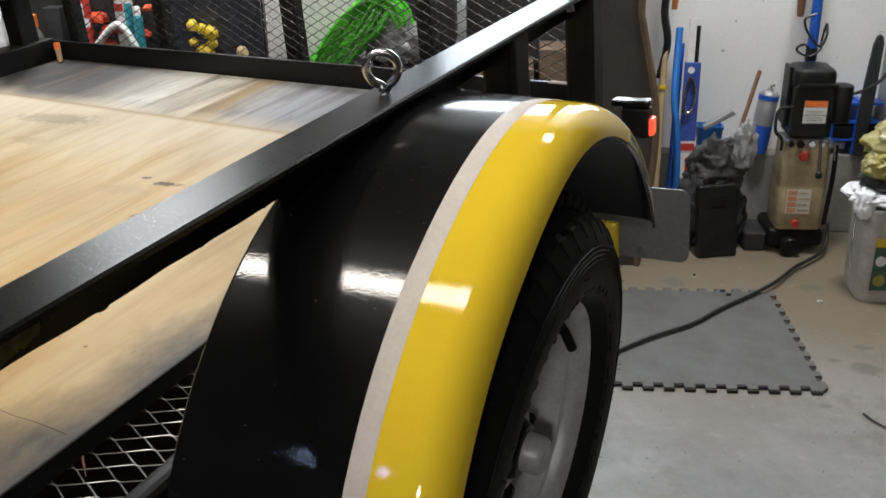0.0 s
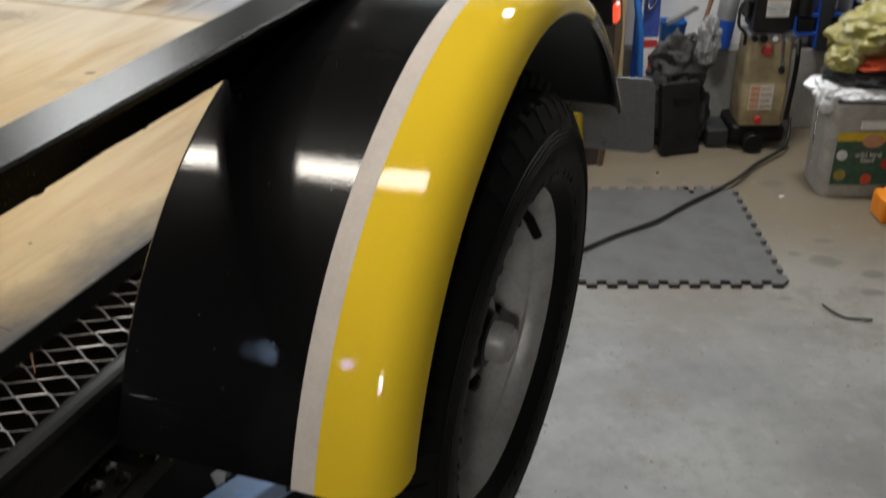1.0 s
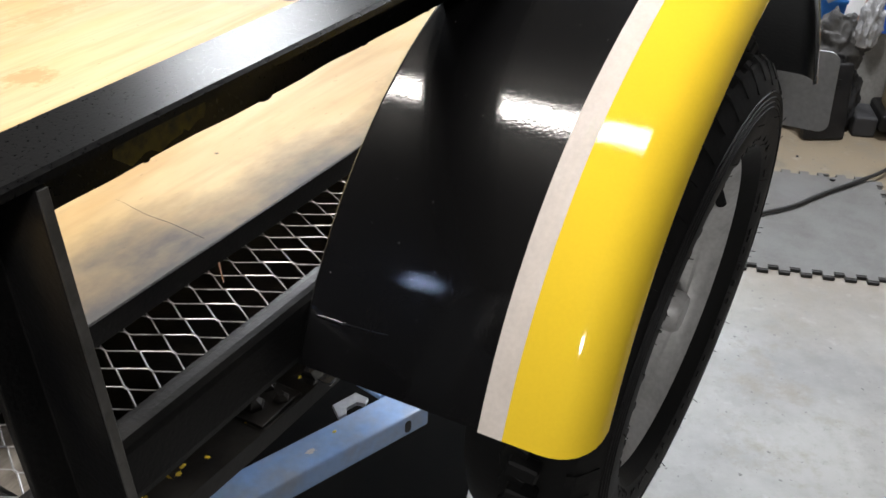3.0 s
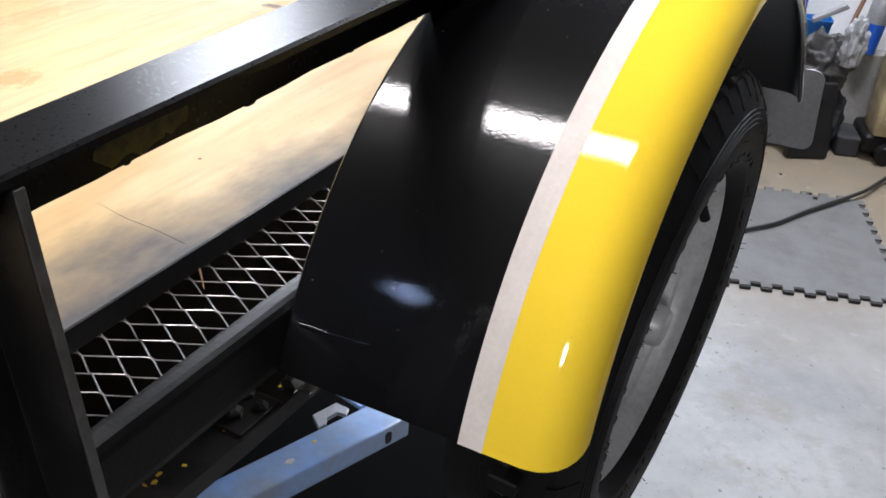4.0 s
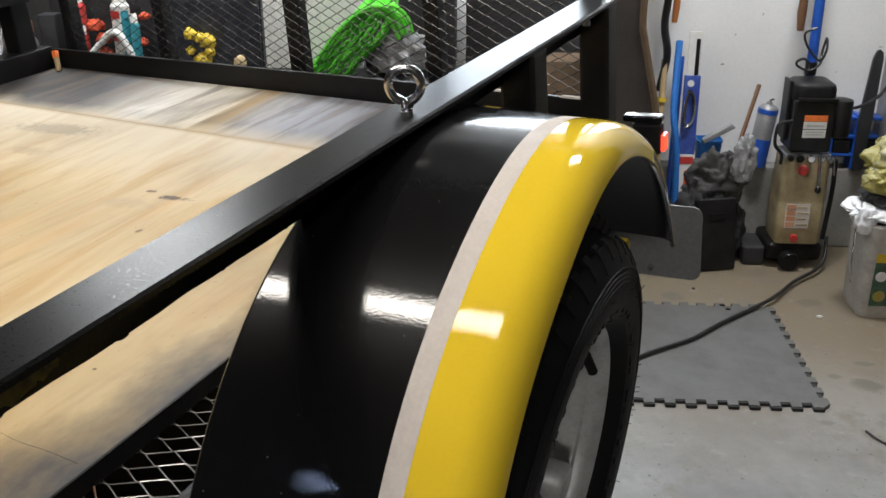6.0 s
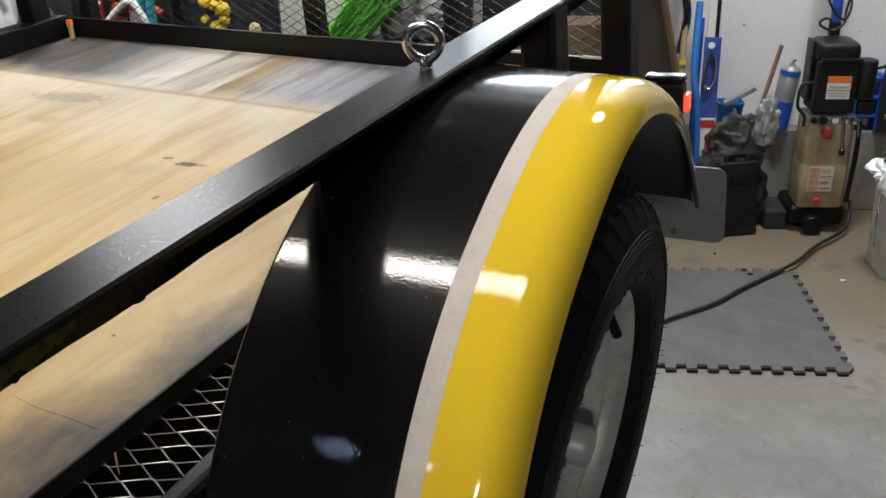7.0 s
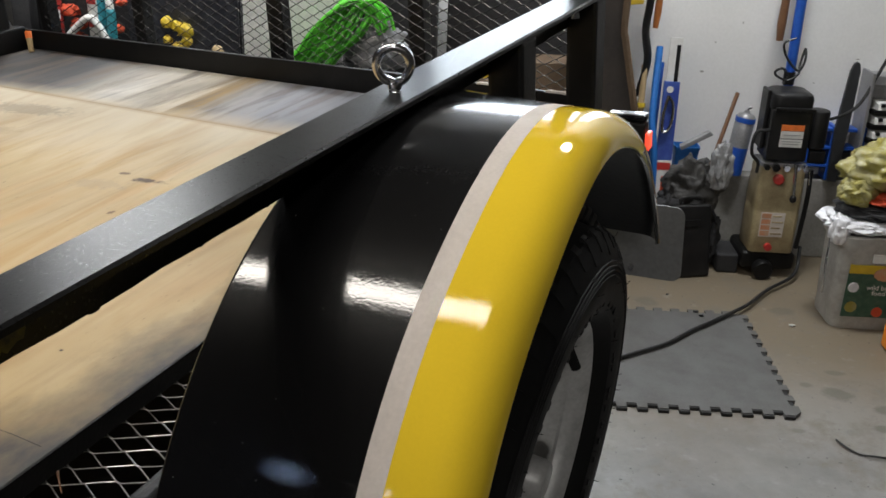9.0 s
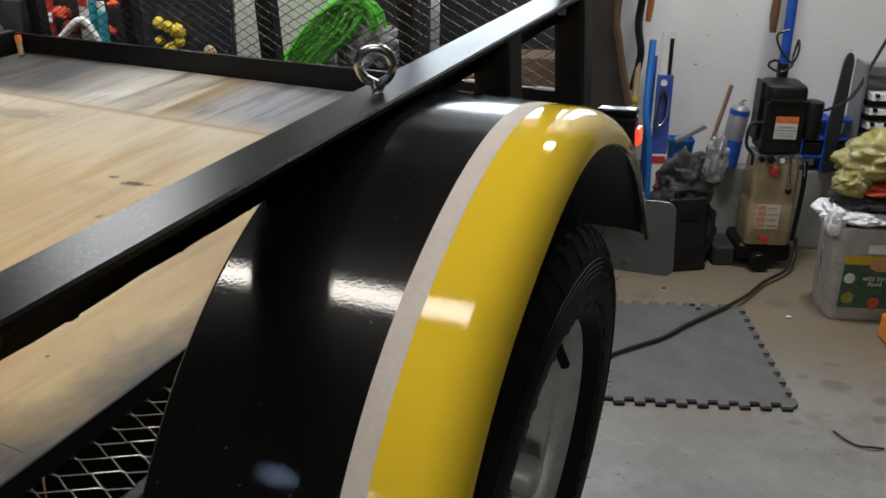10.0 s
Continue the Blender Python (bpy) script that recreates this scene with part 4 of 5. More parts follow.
hose = part("air_hose", tube(along([(0.15, 1.45, 0.02), (0.413, 1.682, 0.022), (0.586, 1.803, 0.022), (0.697, 1.914, 0.022), (0.907, 2.109, 0.022), (1.025, 2.265, 0.018), (1.16, 2.40, 0.03), (1.2, 2.5, 0.1)]), 0.0065, 8), HOSE, smooth=60)
hose.matrix_world = GAR
tagged(hose, "black rubber air hose lying across the mat", "hose")


def power_unit():
    root = thing("hydraulic_unit", "cream tank with a black motor on top and warning labels", "machine", GAR @ pose(0, 0, 0))
    tank = part("tank", loft([[(1.068 + x * k, 2.5 + y * k, z) for x, y in rounded(0.164, 0.15, 0.02)] for z, k in ((0.10, 0.97), (0.105, 1.0), (0.25, 1.0), (0.256, 0.985), (0.27, 0.985), (0.276, 1.0), (0.405, 0.97), (0.43, 0.90), (0.432, 0.86))]), CREAM, root, "stained cream steel tank", smooth=35)
    part("warning_label", box(1.012, 1.098, 2.4228, 2.4245, 0.163, 0.257), TAPE, tank, "worn white and orange warning label")
    for i in range(4):
        part("label_block", box(1.015, 1.048, 2.4215, 2.4228, 0.168 + 0.0225 * i, 0.186 + 0.0225 * i), FADED, tank)
        part("label_line", box(1.053, 1.094 - 0.008 * (i % 2), 2.4215, 2.4228, 0.173 + 0.0225 * i, 0.179 + 0.0225 * i), CREAM, tank)
    part("red_cap", lathe([(2.408, 0.0), (2.408, 0.012), (2.412, 0.018), (2.425, 0.019)], "Y", 20, at=(1.05, 0, 0.385), closed=False), REDP, tank, "red filler cap")
    part("drain_plug", lathe([(2.41, 0.0), (2.41, 0.013), (2.425, 0.014)], "Y", 16, at=(1.052, 0, 0.125), closed=False), REDP, tank)
    part("lever", tube([(1.095, 2.40, 0.45), (1.10, 2.385, 0.34)], 0.006, 8), CHROME, tank, "chrome lever")
    part("knob", blob(1.10, 2.384, 0.325, 0.012, 0.012, 0.016, 0.0, 0, 2), BLACKP, tank)
    hood = pose(0.014, 0, -0.018)
    body = part("motor", box(0.978, 1.118, 2.42, 2.55, 0.47, 0.655, 0.010, seg=3), BLACKP, root, "black moulded motor housing", smooth=40)
    body.matrix_local = hood
    part("cover", loft([[(1.047 + x * k, 2.50 + y * k, z) for x, y in rounded(0.146, 0.15, 0.03)] for z, k in ((0.648, 0.93), (0.655, 1.0), (0.690, 1.0), (0.704, 0.94), (0.712, 0.80), (0.714, 0.5))]), BLACKP, body, smooth=35)
    part("cover_lip", box(0.985, 1.122, 2.412, 2.43, 0.652, 0.664, 0.004), BLACKP, body)
    part("back_plate", box(0.964, 0.976, 2.47, 2.545, 0.50, 0.712, 0.004), BLACKP, body)
    part("capacitor_housing", lathe([(0.515, 0.0), (0.515, 0.036), (0.52, 0.040), (0.640, 0.040), (0.648, 0.037), (0.652, 0.025), (0.653, 0.0)], "Z", 24, at=(1.152, 2.475, 0), closed=False), BLACKP, body, smooth=35)
    part("label", box(1.014, 1.093, 2.4165, 2.4185, 0.583, 0.604), ORANGE, body)
    for z0, z1 in ((0.555, 0.581), (0.524, 0.552)):
        part("label", box(1.014, 1.093, 2.4165, 2.4185, z0, z1), WHITEP, body)
    for z, w in ((0.566, 0.030), (0.543, 0.032), (0.534, 0.028)):
        part("label_line", box(1.0535 - w, 1.0535 + w, 2.4155, 2.4165, z, z + 0.0025), GREYM, body)
    part("cable", tube(along([(0.98, 2.43, 0.58), (0.93, 2.42, 0.57), (0.925, 2.42, 0.5), (0.955, 2.43, 0.46), (0.96, 2.44, 0.42)]), 0.006, 8), HOSE, body)
    part("manifold", box(0.985, 1.145, 2.43, 2.54, 0.4275, 0.4425, 0.004), GREYM, root, "dirty grey metal manifold")
    for x, r in ((0.998, 0.011), (1.03, 0.015), (1.068, 0.012), (1.105, 0.010), (1.135, 0.012)):
        part("fitting", lathe([(0, 0.0), (0, r), (0.018, r), (0.02, r * 0.7), (0.03, r * 0.7), (0.03, 0.0)], "Y", 6, at=(x, 2.402, 0.432), closed=False), CHROME if x > 1.04 else DULL, root)
    part("pipe", tube(along([(1.165, 2.44, 0.42), (1.168, 2.435, 0.30), (1.160, 2.435, 0.12)], 4), 0.009, 8), DULL, root)
    part("thin_lever", tube([(1.150, 2.41, 0.43), (1.153, 2.40, 0.375)], 0.003, 6), CHROME, root)
    part("base_plate", box(0.965, 1.165, 2.43, 2.62, 0.03, 0.100, 0.022, seg=3), DULL, root, "grimy dark base")
    part("side_block", box(0.885, 0.965, 2.45, 2.60, 0.0, 0.075, 0.012, seg=3), CLOTHB, root, "grimy dark side block")
    part("foot", lathe([(2.395, 0.0), (2.395, 0.032), (2.402, 0.037), (2.43, 0.037), (2.43, 0.0)], "Y", 28, at=(1.045, 0, 0.037), closed=False), DULL, root, smooth=40)


power_unit()


def lettering(words, size, at):
    """Raised letters facing -y, centred on a point."""
    font = bpy.data.curves.new("letters", "FONT")
    font.body, font.size, font.align_x, font.extrude, font.resolution_u = words, size, "CENTER", 0.0006, 2
    ob = bpy.data.objects.new("letters", font)
    me = bpy.data.meshes.new_from_object(ob)
    bm = bmesh.new()
    bm.from_mesh(me)
    bmesh.ops.transform(bm, matrix=pose(*at, 90, 0, 0), verts=bm.verts)
    bpy.data.objects.remove(ob)
    bpy.data.curves.remove(font)
    bpy.data.meshes.remove(me)
    return bm


def bucket():
    root = thing("plastic_bucket", "white square plastic bucket with a printed label", "bucket", GAR @ pose(1.29, 2.12, 0))
    part("body", loft([[(x * k, y * k, z) for x, y in rounded(0.25, 0.2, 0.04)] for z, k in ((0.0, 0.92), (0.01, 0.95), (0.29, 1.03), (0.292, 1.08), (0.325, 1.09), (0.33, 1.0), (0.29, 0.98), (0.02, 0.9))]), material("scuffed_bucket_plastic", (0.40, 0.39, 0.365), 0.5, spots=(0.28, 0.26, 0.235), amount=0.8, scale=14), root, smooth=35)
    part("label", box(-0.095, 0.10, -0.1045, -0.1015, 0.05, 0.21), DKGREEN, root, "dark green printed label", )
    part("label_band", box(-0.095, 0.10, -0.106, -0.103, 0.205, 0.235), YELP, root)
    part("label_spot", prism([(0.02 + 0.036 * math.cos(k * 0.524), 0.205 + 0.023 * math.sin(k * 0.524)) for k in range(12)], -0.1075, -0.104, "Y"), FADED, root)
    for words, z, size in (("wild bird", 0.150, 0.024), ("food", 0.131, 0.024)):
        part("label_text", lettering(words, size, (0.012, -0.1075, z)), WHITEP, root)
    part("label_fruit", lathe([(-0.107, 0.0), (-0.107, 0.018), (-0.104, 0.019)], "Y", 16, at=(0.078, 0, 0.125), closed=False), REDP, root)
    part("label_fruit", lathe([(-0.107, 0.0), (-0.107, 0.017), (-0.104, 0.018)], "Y", 16, at=(0.02, 0, 0.07), closed=False), CLOTHR, root)
    part("label_leaf", lathe([(-0.107, 0.0), (-0.107, 0.019), (-0.104, 0.02)], "Y", 14, at=(-0.068, 0, 0.085), closed=False), YELBAG, root)
    part("label_flower", lathe([(-0.107, 0.0), (-0.107, 0.017), (-0.104, 0.018)], "Y", 14, at=(-0.072, 0, 0.155), closed=False), CLOTHW, root)
    part("grip_panel", box(-0.03, 0.07, -0.112, -0.104, 0.245, 0.275, 0.003), WHITEP, root)
    part("wire_handle", tube(along([(-0.137, 0, 0.30), (-0.15, -0.04, 0.2), (-0.148, -0.05, 0.12), (-0.14, -0.03, 0.10)]), 0.003, 6), CHROME, root)


bucket()


def soft(name, bm, mat, label, category):
    ob = part(name, bm, mat, smooth=80)
    ob.matrix_world = GAR
    return tagged(ob, label, category)


rag = blob(1.27, 2.12, 0.352, 0.155, 0.125, 0.030, 0.2, 3, 5, 2.6)
blob(1.155, 2.055, 0.335, 0.032, 0.035, 0.055, 0.3, 13, 4, 2.0, bm=rag)
soft("folded_rag", rag, CLOTHW, "crumpled white rag hanging over the bucket rim", "rag")
soft("dark_cloth", blob(1.31, 2.13, 0.395, 0.15, 0.12, 0.038, 0.2, 5, 5, 2.6), CLOTHB, "folded dark cloth on the bucket", "cloth")
soft("red_cloth", blob(1.33, 2.12, 0.440, 0.13, 0.10, 0.022, 0.2, 7, 5, 2.6), CLOTHR, "thin folded orange-red cloth in the pile", "cloth")
bag = blob(1.34, 2.15, 0.525, 0.17, 0.13, 0.088, 0.24, 9, 5, 2.4)
blob(1.205, 2.10, 0.455, 0.062, 0.055, 0.050, 0.26, 19, 5, 2.4, bm=bag)
soft("yellow_bag", bag, YELBAG, "crumpled yellow plastic bag on top of the pile", "bag")


def power_tool():
    root = thing("power_tool", "orange plastic power tool lying on the floor", "tool", GAR @ pose(1.37, 1.84, 0))
    part("body", box(-0.05, 0.12, -0.10, 0.0, 0.0, 0.062, 0.018, seg=3), ORANGP, root)
    part("guard", box(-0.072, -0.03, -0.02, 0.08, 0.0, 0.085, 0.015, seg=3), ORANGP, root)
    part("handle", tube(along([(-0.045, 0.05, 0.07), (-0.02, 0.06, 0.105), (0.04, 0.06, 0.115), (0.10, 0.03, 0.10), (0.11, -0.03, 0.055)], 5), 0.013, 10), ORANGP, root, smooth=60)
    part("vent", box(-0.02, 0.06, -0.06, -0.02, 0.0615, 0.064, 0.001), BLACKP, root)
    part("trigger", box(0.02, 0.06, 0.03, 0.05, 0.05, 0.095, 0.006), BLACKP, root)


power_tool()
caster = part("caster_wheel", lathe([(-0.012, 0.008), (-0.012, 0.026), (-0.008, 0.03), (0.008, 0.03), (0.012, 0.026), (0.012, 0.008)], "X", 24), RUBBER, smooth=40)
caster.matrix_world = GAR @ pose(1.135, 1.225, 0.030)
tagged(caster, "small black rubber caster wheel on the floor", "wheel")


def leaning(name, pts, r, mat, label, category, n=10, flat=1.0, smooth=50):
    ob = part(name, tube(pts, r, n, flat=flat), mat, smooth=smooth)
    ob.matrix_world = GAR
    return tagged(ob, label, category)


leaning("wire_scrap", along([(0.965, 1.335, 0.004), (0.98, 1.295, 0.006), (1.005, 1.27, 0.004), (1.04, 1.258, 0.008), (1.07, 1.26, 0.004)], 5), 0.003, HOSE, "short bent scrap of dark wire on the floor", "wire", 6)
leaning("blue_pole", [(1.083, 2.60, 0.62), (1.093, 2.67, 1.6)], 0.018, BLUEP, "upright blue painted steel pole by the wall", "pole", 16)
part("collar", tube([(1.0835, 2.606, 0.69), (1.0838, 2.609, 0.735)], 0.0205, 16), BLACKP, bpy.data.objects["blue_pole"], "black collar at the foot")
leaning("wooden_handle", [(1.037, 2.64, 0.84), (1.035, 2.64, 0.90), (1.04, 2.65, 1.0), (1.05, 2.66, 1.25)], [0.012, 0.016, 0.014, 0.012], WOODH, "brown wooden handle hanging on the wall", "handle")
leaning("hanging_cord", along([(1.075, 2.57, 0.862), (1.037, 2.57, 0.845), (1.042, 2.57, 0.811), (1.067, 2.57, 0.774), (1.10, 2.565, 0.748), (1.118, 2.57, 0.786), (1.122, 2.60, 0.82), (1.112, 2.60, 0.76), (1.10, 2.565, 0.736), (1.067, 2.565, 0.712), (1.025, 2.565, 0.727), (1.02, 2.565, 0.744), (1.046, 2.57, 0.752), (1.067, 2.57, 0.727), (1.058, 2.57, 0.694)]), 0.0045, HOSE, "thin black cord looped round the pole", "cord", 6)
leaning("steel_shaft", [(0.79, 2.50, 0.24), (0.915, 2.63, 0.645)], 0.008, WOODH, "thin brown rod leaning against the wall", "rod", 8)
leaning("extension_lead", along([(1.18, 2.5, 0.6), (1.25, 2.55, 0.585), (1.35, 2.6, 0.63), (1.42, 2.62, 0.78), (1.5, 2.64, 0.95), (1.62, 2.66, 1.2)]), 0.006, HOSE, "black extension lead rising along the wall", "cord", 6)
leaning("plastic_tube", along([(0.617, 2.66, 0.795), (0.606, 2.6, 0.66), (0.603, 2.56, 0.54), (0.62, 2.53, 0.40), (0.635, 2.5, 0.02)], 5), 0.013, BLUET, "bent blue plastic tube leaning on the wall", "tube", 10)
leaning("plastic_tube", [(0.628, 2.66, 0.74), (0.60, 2.5, 0.02)], 0.012, BLUEP, "dark blue plastic tube leaning on the wall", "tube", 12)
stick = leaning("wood_stick", [(0.563, 2.62, 0.735), (0.548, 2.48, 0.02)], 0.012, TANW, "tan wooden stick with a yellow band on the wall", "stick", 8)
part("yellow_band", tube([(0.5605, 2.593, 0.60), (0.560, 2.590, 0.584)], 0.017, 10), YELP, stick)
leaning("black_strap", along([(0.555, 2.64, 1.3), (0.56, 2.63, 1.0), (0.553, 2.63, 0.86), (0.57, 2.62, 0.75), (0.55, 2.62, 0.62)], 5), [0.02] * 21, BLACKP, "black webbing strap hanging on the wall", "strap", 8, flat=0.5)

cylinder_ob = thing("gas_cylinder", "grey cylinder with blue bands leaning on the footing", "cylinder", GAR @ pose(0.940, 2.645, 0.328, 0, 6, 0))
part("body", lathe([(0.0, 0.0), (0.0, 0.033), (0.004, 0.036), (0.225, 0.036), (0.236, 0.028), (0.242, 0.012), (0.250, 0.010), (0.250, 0.0)], "Z", 28, closed=False), GREYM, cylinder_ob, smooth=40)
part("blue_band", lathe([(0.006, 0.0362), (0.006, 0.0372), (0.112, 0.0372), (0.112, 0.0362)], "Z", 28), BLUEP, cylinder_ob)
part("blue_ring", lathe([(0.208, 0.0362), (0.208, 0.0374), (0.226, 0.0370), (0.226, 0.0355)], "Z", 28), BLUEP, cylinder_ob)
part("valve", tube([(0, 0, 0.245), (0.0, 0, 0.258), (0.012, 0, 0.263)], 0.005, 8), CHROME, cylinder_ob)

saw = part("saw_bar_cover", prism([(1.296, 0.0), (1.33, 0.0), (1.338, 0.2), (1.34, 0.42), (1.336, 0.445), (1.325, 0.455), (1.314, 0.448), (1.305, 0.42), (1.29, 0.2)], 2.62, 2.635, "Y", bevel=0.003), material("charcoal_plastic", (0.026, 0.028, 0.031), 0.5, spots=(0.045, 0.046, 0.05), scale=14))
saw.matrix_world = GAR @ pose(0, 0, 0.324)
tagged(saw, "long dark plastic saw bar cover leaning on the wall", "saw cover")

rack = thing("blue_rack", "blue plastic bin rack on the footing behind the machine", "rack", GAR @ pose(1.31, 2.67, 0.323))
for z in (0.05, 0.12, 0.19):
    part("shelf", box(-0.11, 0.11, -0.03, 0.04, z, z + 0.012, 0.003), BLUEP, rack)
for x in (-0.11, -0.02, 0.09):
    part("upright", box(x, x + 0.015, -0.03, 0.04, 0.0, 0.21, 0.003), BLUEP, rack)
part("bin", box(-0.09, -0.03, -0.03, 0.03, 0.064, 0.11, 0.004), BLACKP, rack)
part("bin", box(0.0, 0.08, -0.03, 0.03, 0.064, 0.11, 0.004), BLACKP, rack)

cab = thing("parts_organizer", "grey metal small-parts rack with slotted white bins", "organizer", GAR @ pose(1.54, 2.66, 0.323))
part("back_plate", box(-0.15, 0.18, 0.0, 0.05, 0.0, 0.41, 0.004), GREYM, cab)
part("side_plate", box(-0.16, -0.149, -0.06, 0.05, 0.0, 0.42, 0.002), GREYM, cab)
part("hood", box(-0.149, 0.18, -0.05, 0.0, 0.375, 0.41, 0.004), GREYM, cab)
for r in range(6):
    z = 0.30 - 0.053 * r
    shelf = part("bin_row", prism([(-0.075, z - 0.010), (-0.070, z + 0.012), (-0.005, z + 0.018), (-0.005, z - 0.018)], -0.125, 0.17, "X", bevel=0.001), WHITEP, cab)
    # dark strip put in as the shade below this bin row
    part("row_shade", box(-0.13, 0.175, -0.058, -0.002, z - 0.034, z - 0.0185), BLACKP, shelf)
    for c in range(6):
        part("notch", box(-0.115 + 0.05 * c, -0.100 + 0.05 * c, -0.078, -0.060, z + 0.002, z + 0.0135), BLACKP, shelf)

sawbox = thing("hand_saw", "hand saw in a blue and white cardboard sleeve", "saw", GAR @ pose(0.658, 2.52, 0.0, -4.5, 0, 0))
part("blade", box(-0.02, 0.026, 0.0, 0.006, 0.60, 0.845, 0.001), WHITEP, sawbox)
part("slot", box(0.006, 0.02, -0.002, 0.0, 0.69, 0.82), BLACKP, sawbox)
part("blue_sleeve", box(-0.026, 0.03, -0.008, 0.012, 0.40, 0.69, 0.002), material("printed_navy_card", (0.03, 0.06, 0.30), 0.45, spots=(0.10, 0.20, 0.55), scale=12), sawbox)
part("badge", lathe([(-0.0105, 0.0), (-0.0105, 0.012), (-0.008, 0.012)], "Y", 16, at=(-0.004, 0, 0.662), closed=False), WHITEP, sawbox)
part("handle", tube(along([(-0.008, -0.016, 0.64), (0.010, -0.018, 0.61), (0.012, -0.018, 0.55), (0.0, -0.018, 0.515), (-0.018, -0.018, 0.51), (-0.020, -0.018, 0.56), (-0.016, -0.018, 0.60), (-0.008, -0.016, 0.64)], 4), 0.006, 8), CHROME, sawbox)
part("white_sleeve", box(-0.032, 0.026, -0.009, 0.012, 0.0, 0.40, 0.002), WHITEP, sawbox)
part("red_stripe", box(-0.0325, 0.0265, -0.0105, -0.0088, 0.365, 0.392), REDP, sawbox)
part("red_print", box(-0.002, 0.010, -0.0105, -0.0088, 0.27, 0.34), CLOTHR, sawbox)
soft("tarp", blob(0.77, 2.56, 0.29, 0.12, 0.08, 0.12, 0.3, 21, 5), TARP, "crumpled dusty grey tarp piled by the wall", "tarp")
soft("dark_bag", blob(0.69, 2.53, 0.13, 0.09, 0.09, 0.16, 0.22, 23, 5), CLOTHB, "slumped dark cloth bag on the floor", "bag")
soft("dark_bag", blob(0.845, 2.54, 0.10, 0.055, 0.07, 0.13, 0.22, 27, 5), CLOTHB, "slumped dark bag beside the tank", "bag")
case = part("tool_case", box(-0.075, 0.075, -0.02, 0.02, 0.0, 0.27, 0.012, seg=3), BLACKP)
case.matrix_world = GAR @ pose(0.775, 2.40, 0.0, -12, 0, 14)
tagged(case, "black plastic tool case leaning on the bags", "case")
part("latch", box(-0.03, 0.03, -0.026, -0.019, 0.19, 0.215, 0.003), DULL, case)
part("handle", tube(along([(-0.04, 0, 0.268), (-0.035, 0, 0.292), (0.035, 0, 0.292), (0.04, 0, 0.268)], 4), 0.007, 8), BLACKP, case)
soft("plastic_film", blob(0.855, 2.47, 0.40, 0.04, 0.03, 0.10, 0.3, 25, 5), CLEAR, "cloudy plastic film draped over the pile", "film")
soft("blue_tub", loft([[(0.747 + x * k, 2.6 + y * k, z) for x, y in rounded(0.09, 0.07, 0.012)] for z, k in ((0.35, 0.85), (0.435, 1.0), (0.438, 1.06), (0.448, 1.06), (0.448, 0.98), (0.36, 0.8))]), BLUET, "mid blue plastic tub on the pile", "tub")
soft("sheet_offcut", prism([(0.70, 0.474), (0.798, 0.533), (0.813, 0.520), (0.706, 0.458)], 2.48, 2.51, "Y", bevel=0.003), GREYM, "light grey sheet offcut on the pile", "panel")
soft("debris", blob(0.81, 2.47, 0.012, 0.04, 0.02, 0.014, 0.5, 31, 3), TANW, "tan scrap of wood on the floor", "scrap")
soft("debris", blob(0.95, 2.52, 0.02, 0.03, 0.02, 0.02, 0.5, 33, 3), ORANGP, "orange scrap on the floor by the wall", "scrap")
soft("debris", blob(1.047, 2.02, 0.004, 0.012, 0.006, 0.004, 0.4, 35, 2), WHITEP, "small white paper scrap on the floor", "scrap")

for u, d, sx, sy in ((0.735, 2.065, 0.010, 0.006), (0.748, 2.035, 0.010, 0.005), (0.66, 2.19, 0.006, 0.004)):
    soft("debris", blob(u, d, 0.0165, sx, sy, 0.004, 0.4, u * 40, 2), CLOTHB, "dark crumb of dirt on the foam mat", "scrap")
SCUFFM = material("wall_scuff_mark", (0.40, 0.39, 0.37), 0.7, scale=40)
for u, z, sx, sz in ((0.83, 0.81, 0.004, 0.005), (0.795, 0.70, 0.011, 0.006), (0.92, 0.885, 0.003, 0.008), (1.215, 0.675, 0.006, 0.003), (1.36, 0.77, 0.012, 0.003)):
    part("scuff", blob(u, D1 - 0.0002, z, sx * 0.7, 0.0008, sz * 0.7, 0.5, u * 30, 2), SCUFFM, bpy.data.objects["wall_north"])

# ---- behind the tailgate ----
bench = thing("workbench", "dark workbench along the wall behind the tailgate", "workbench", GAR)
part("bench_top", box(-2.2, -0.2, 2.14, 2.64, 0.70, 0.745, 0.004), DULL, bench)
for u in (-2.15, -1.2, -0.28):
    for d in (2.18, 2.56):
        part("leg", box(u, u + 0.06, d, d + 0.06, 0, 0.70, 0.004), DULL, bench)

cords = thing("green_cord", "bundle of bright green cord heaped on the bench", "cord", GAR)
rng = random.Random(8)
for i in range(22):
    w = rng.uniform(-0.075, 0.075)
    h = rng.uniform(-0.012, 0.012)
    q = rng.uniform(-0.03, 0.03)
    part("strand", tube(along([(-0.615 + w, 2.25 + q, 0.752 + h), (-0.56 + w, 2.235 + q, 0.815 + h), (-0.50 + w, 2.22 + q, 0.875 + h), (-0.455 + w * 0.9, 2.23 + q, 0.94 + h), (-0.42 + w * 0.6, 2.26, 1.0 + h)], 5), 0.007, 6), GREENC, cords)
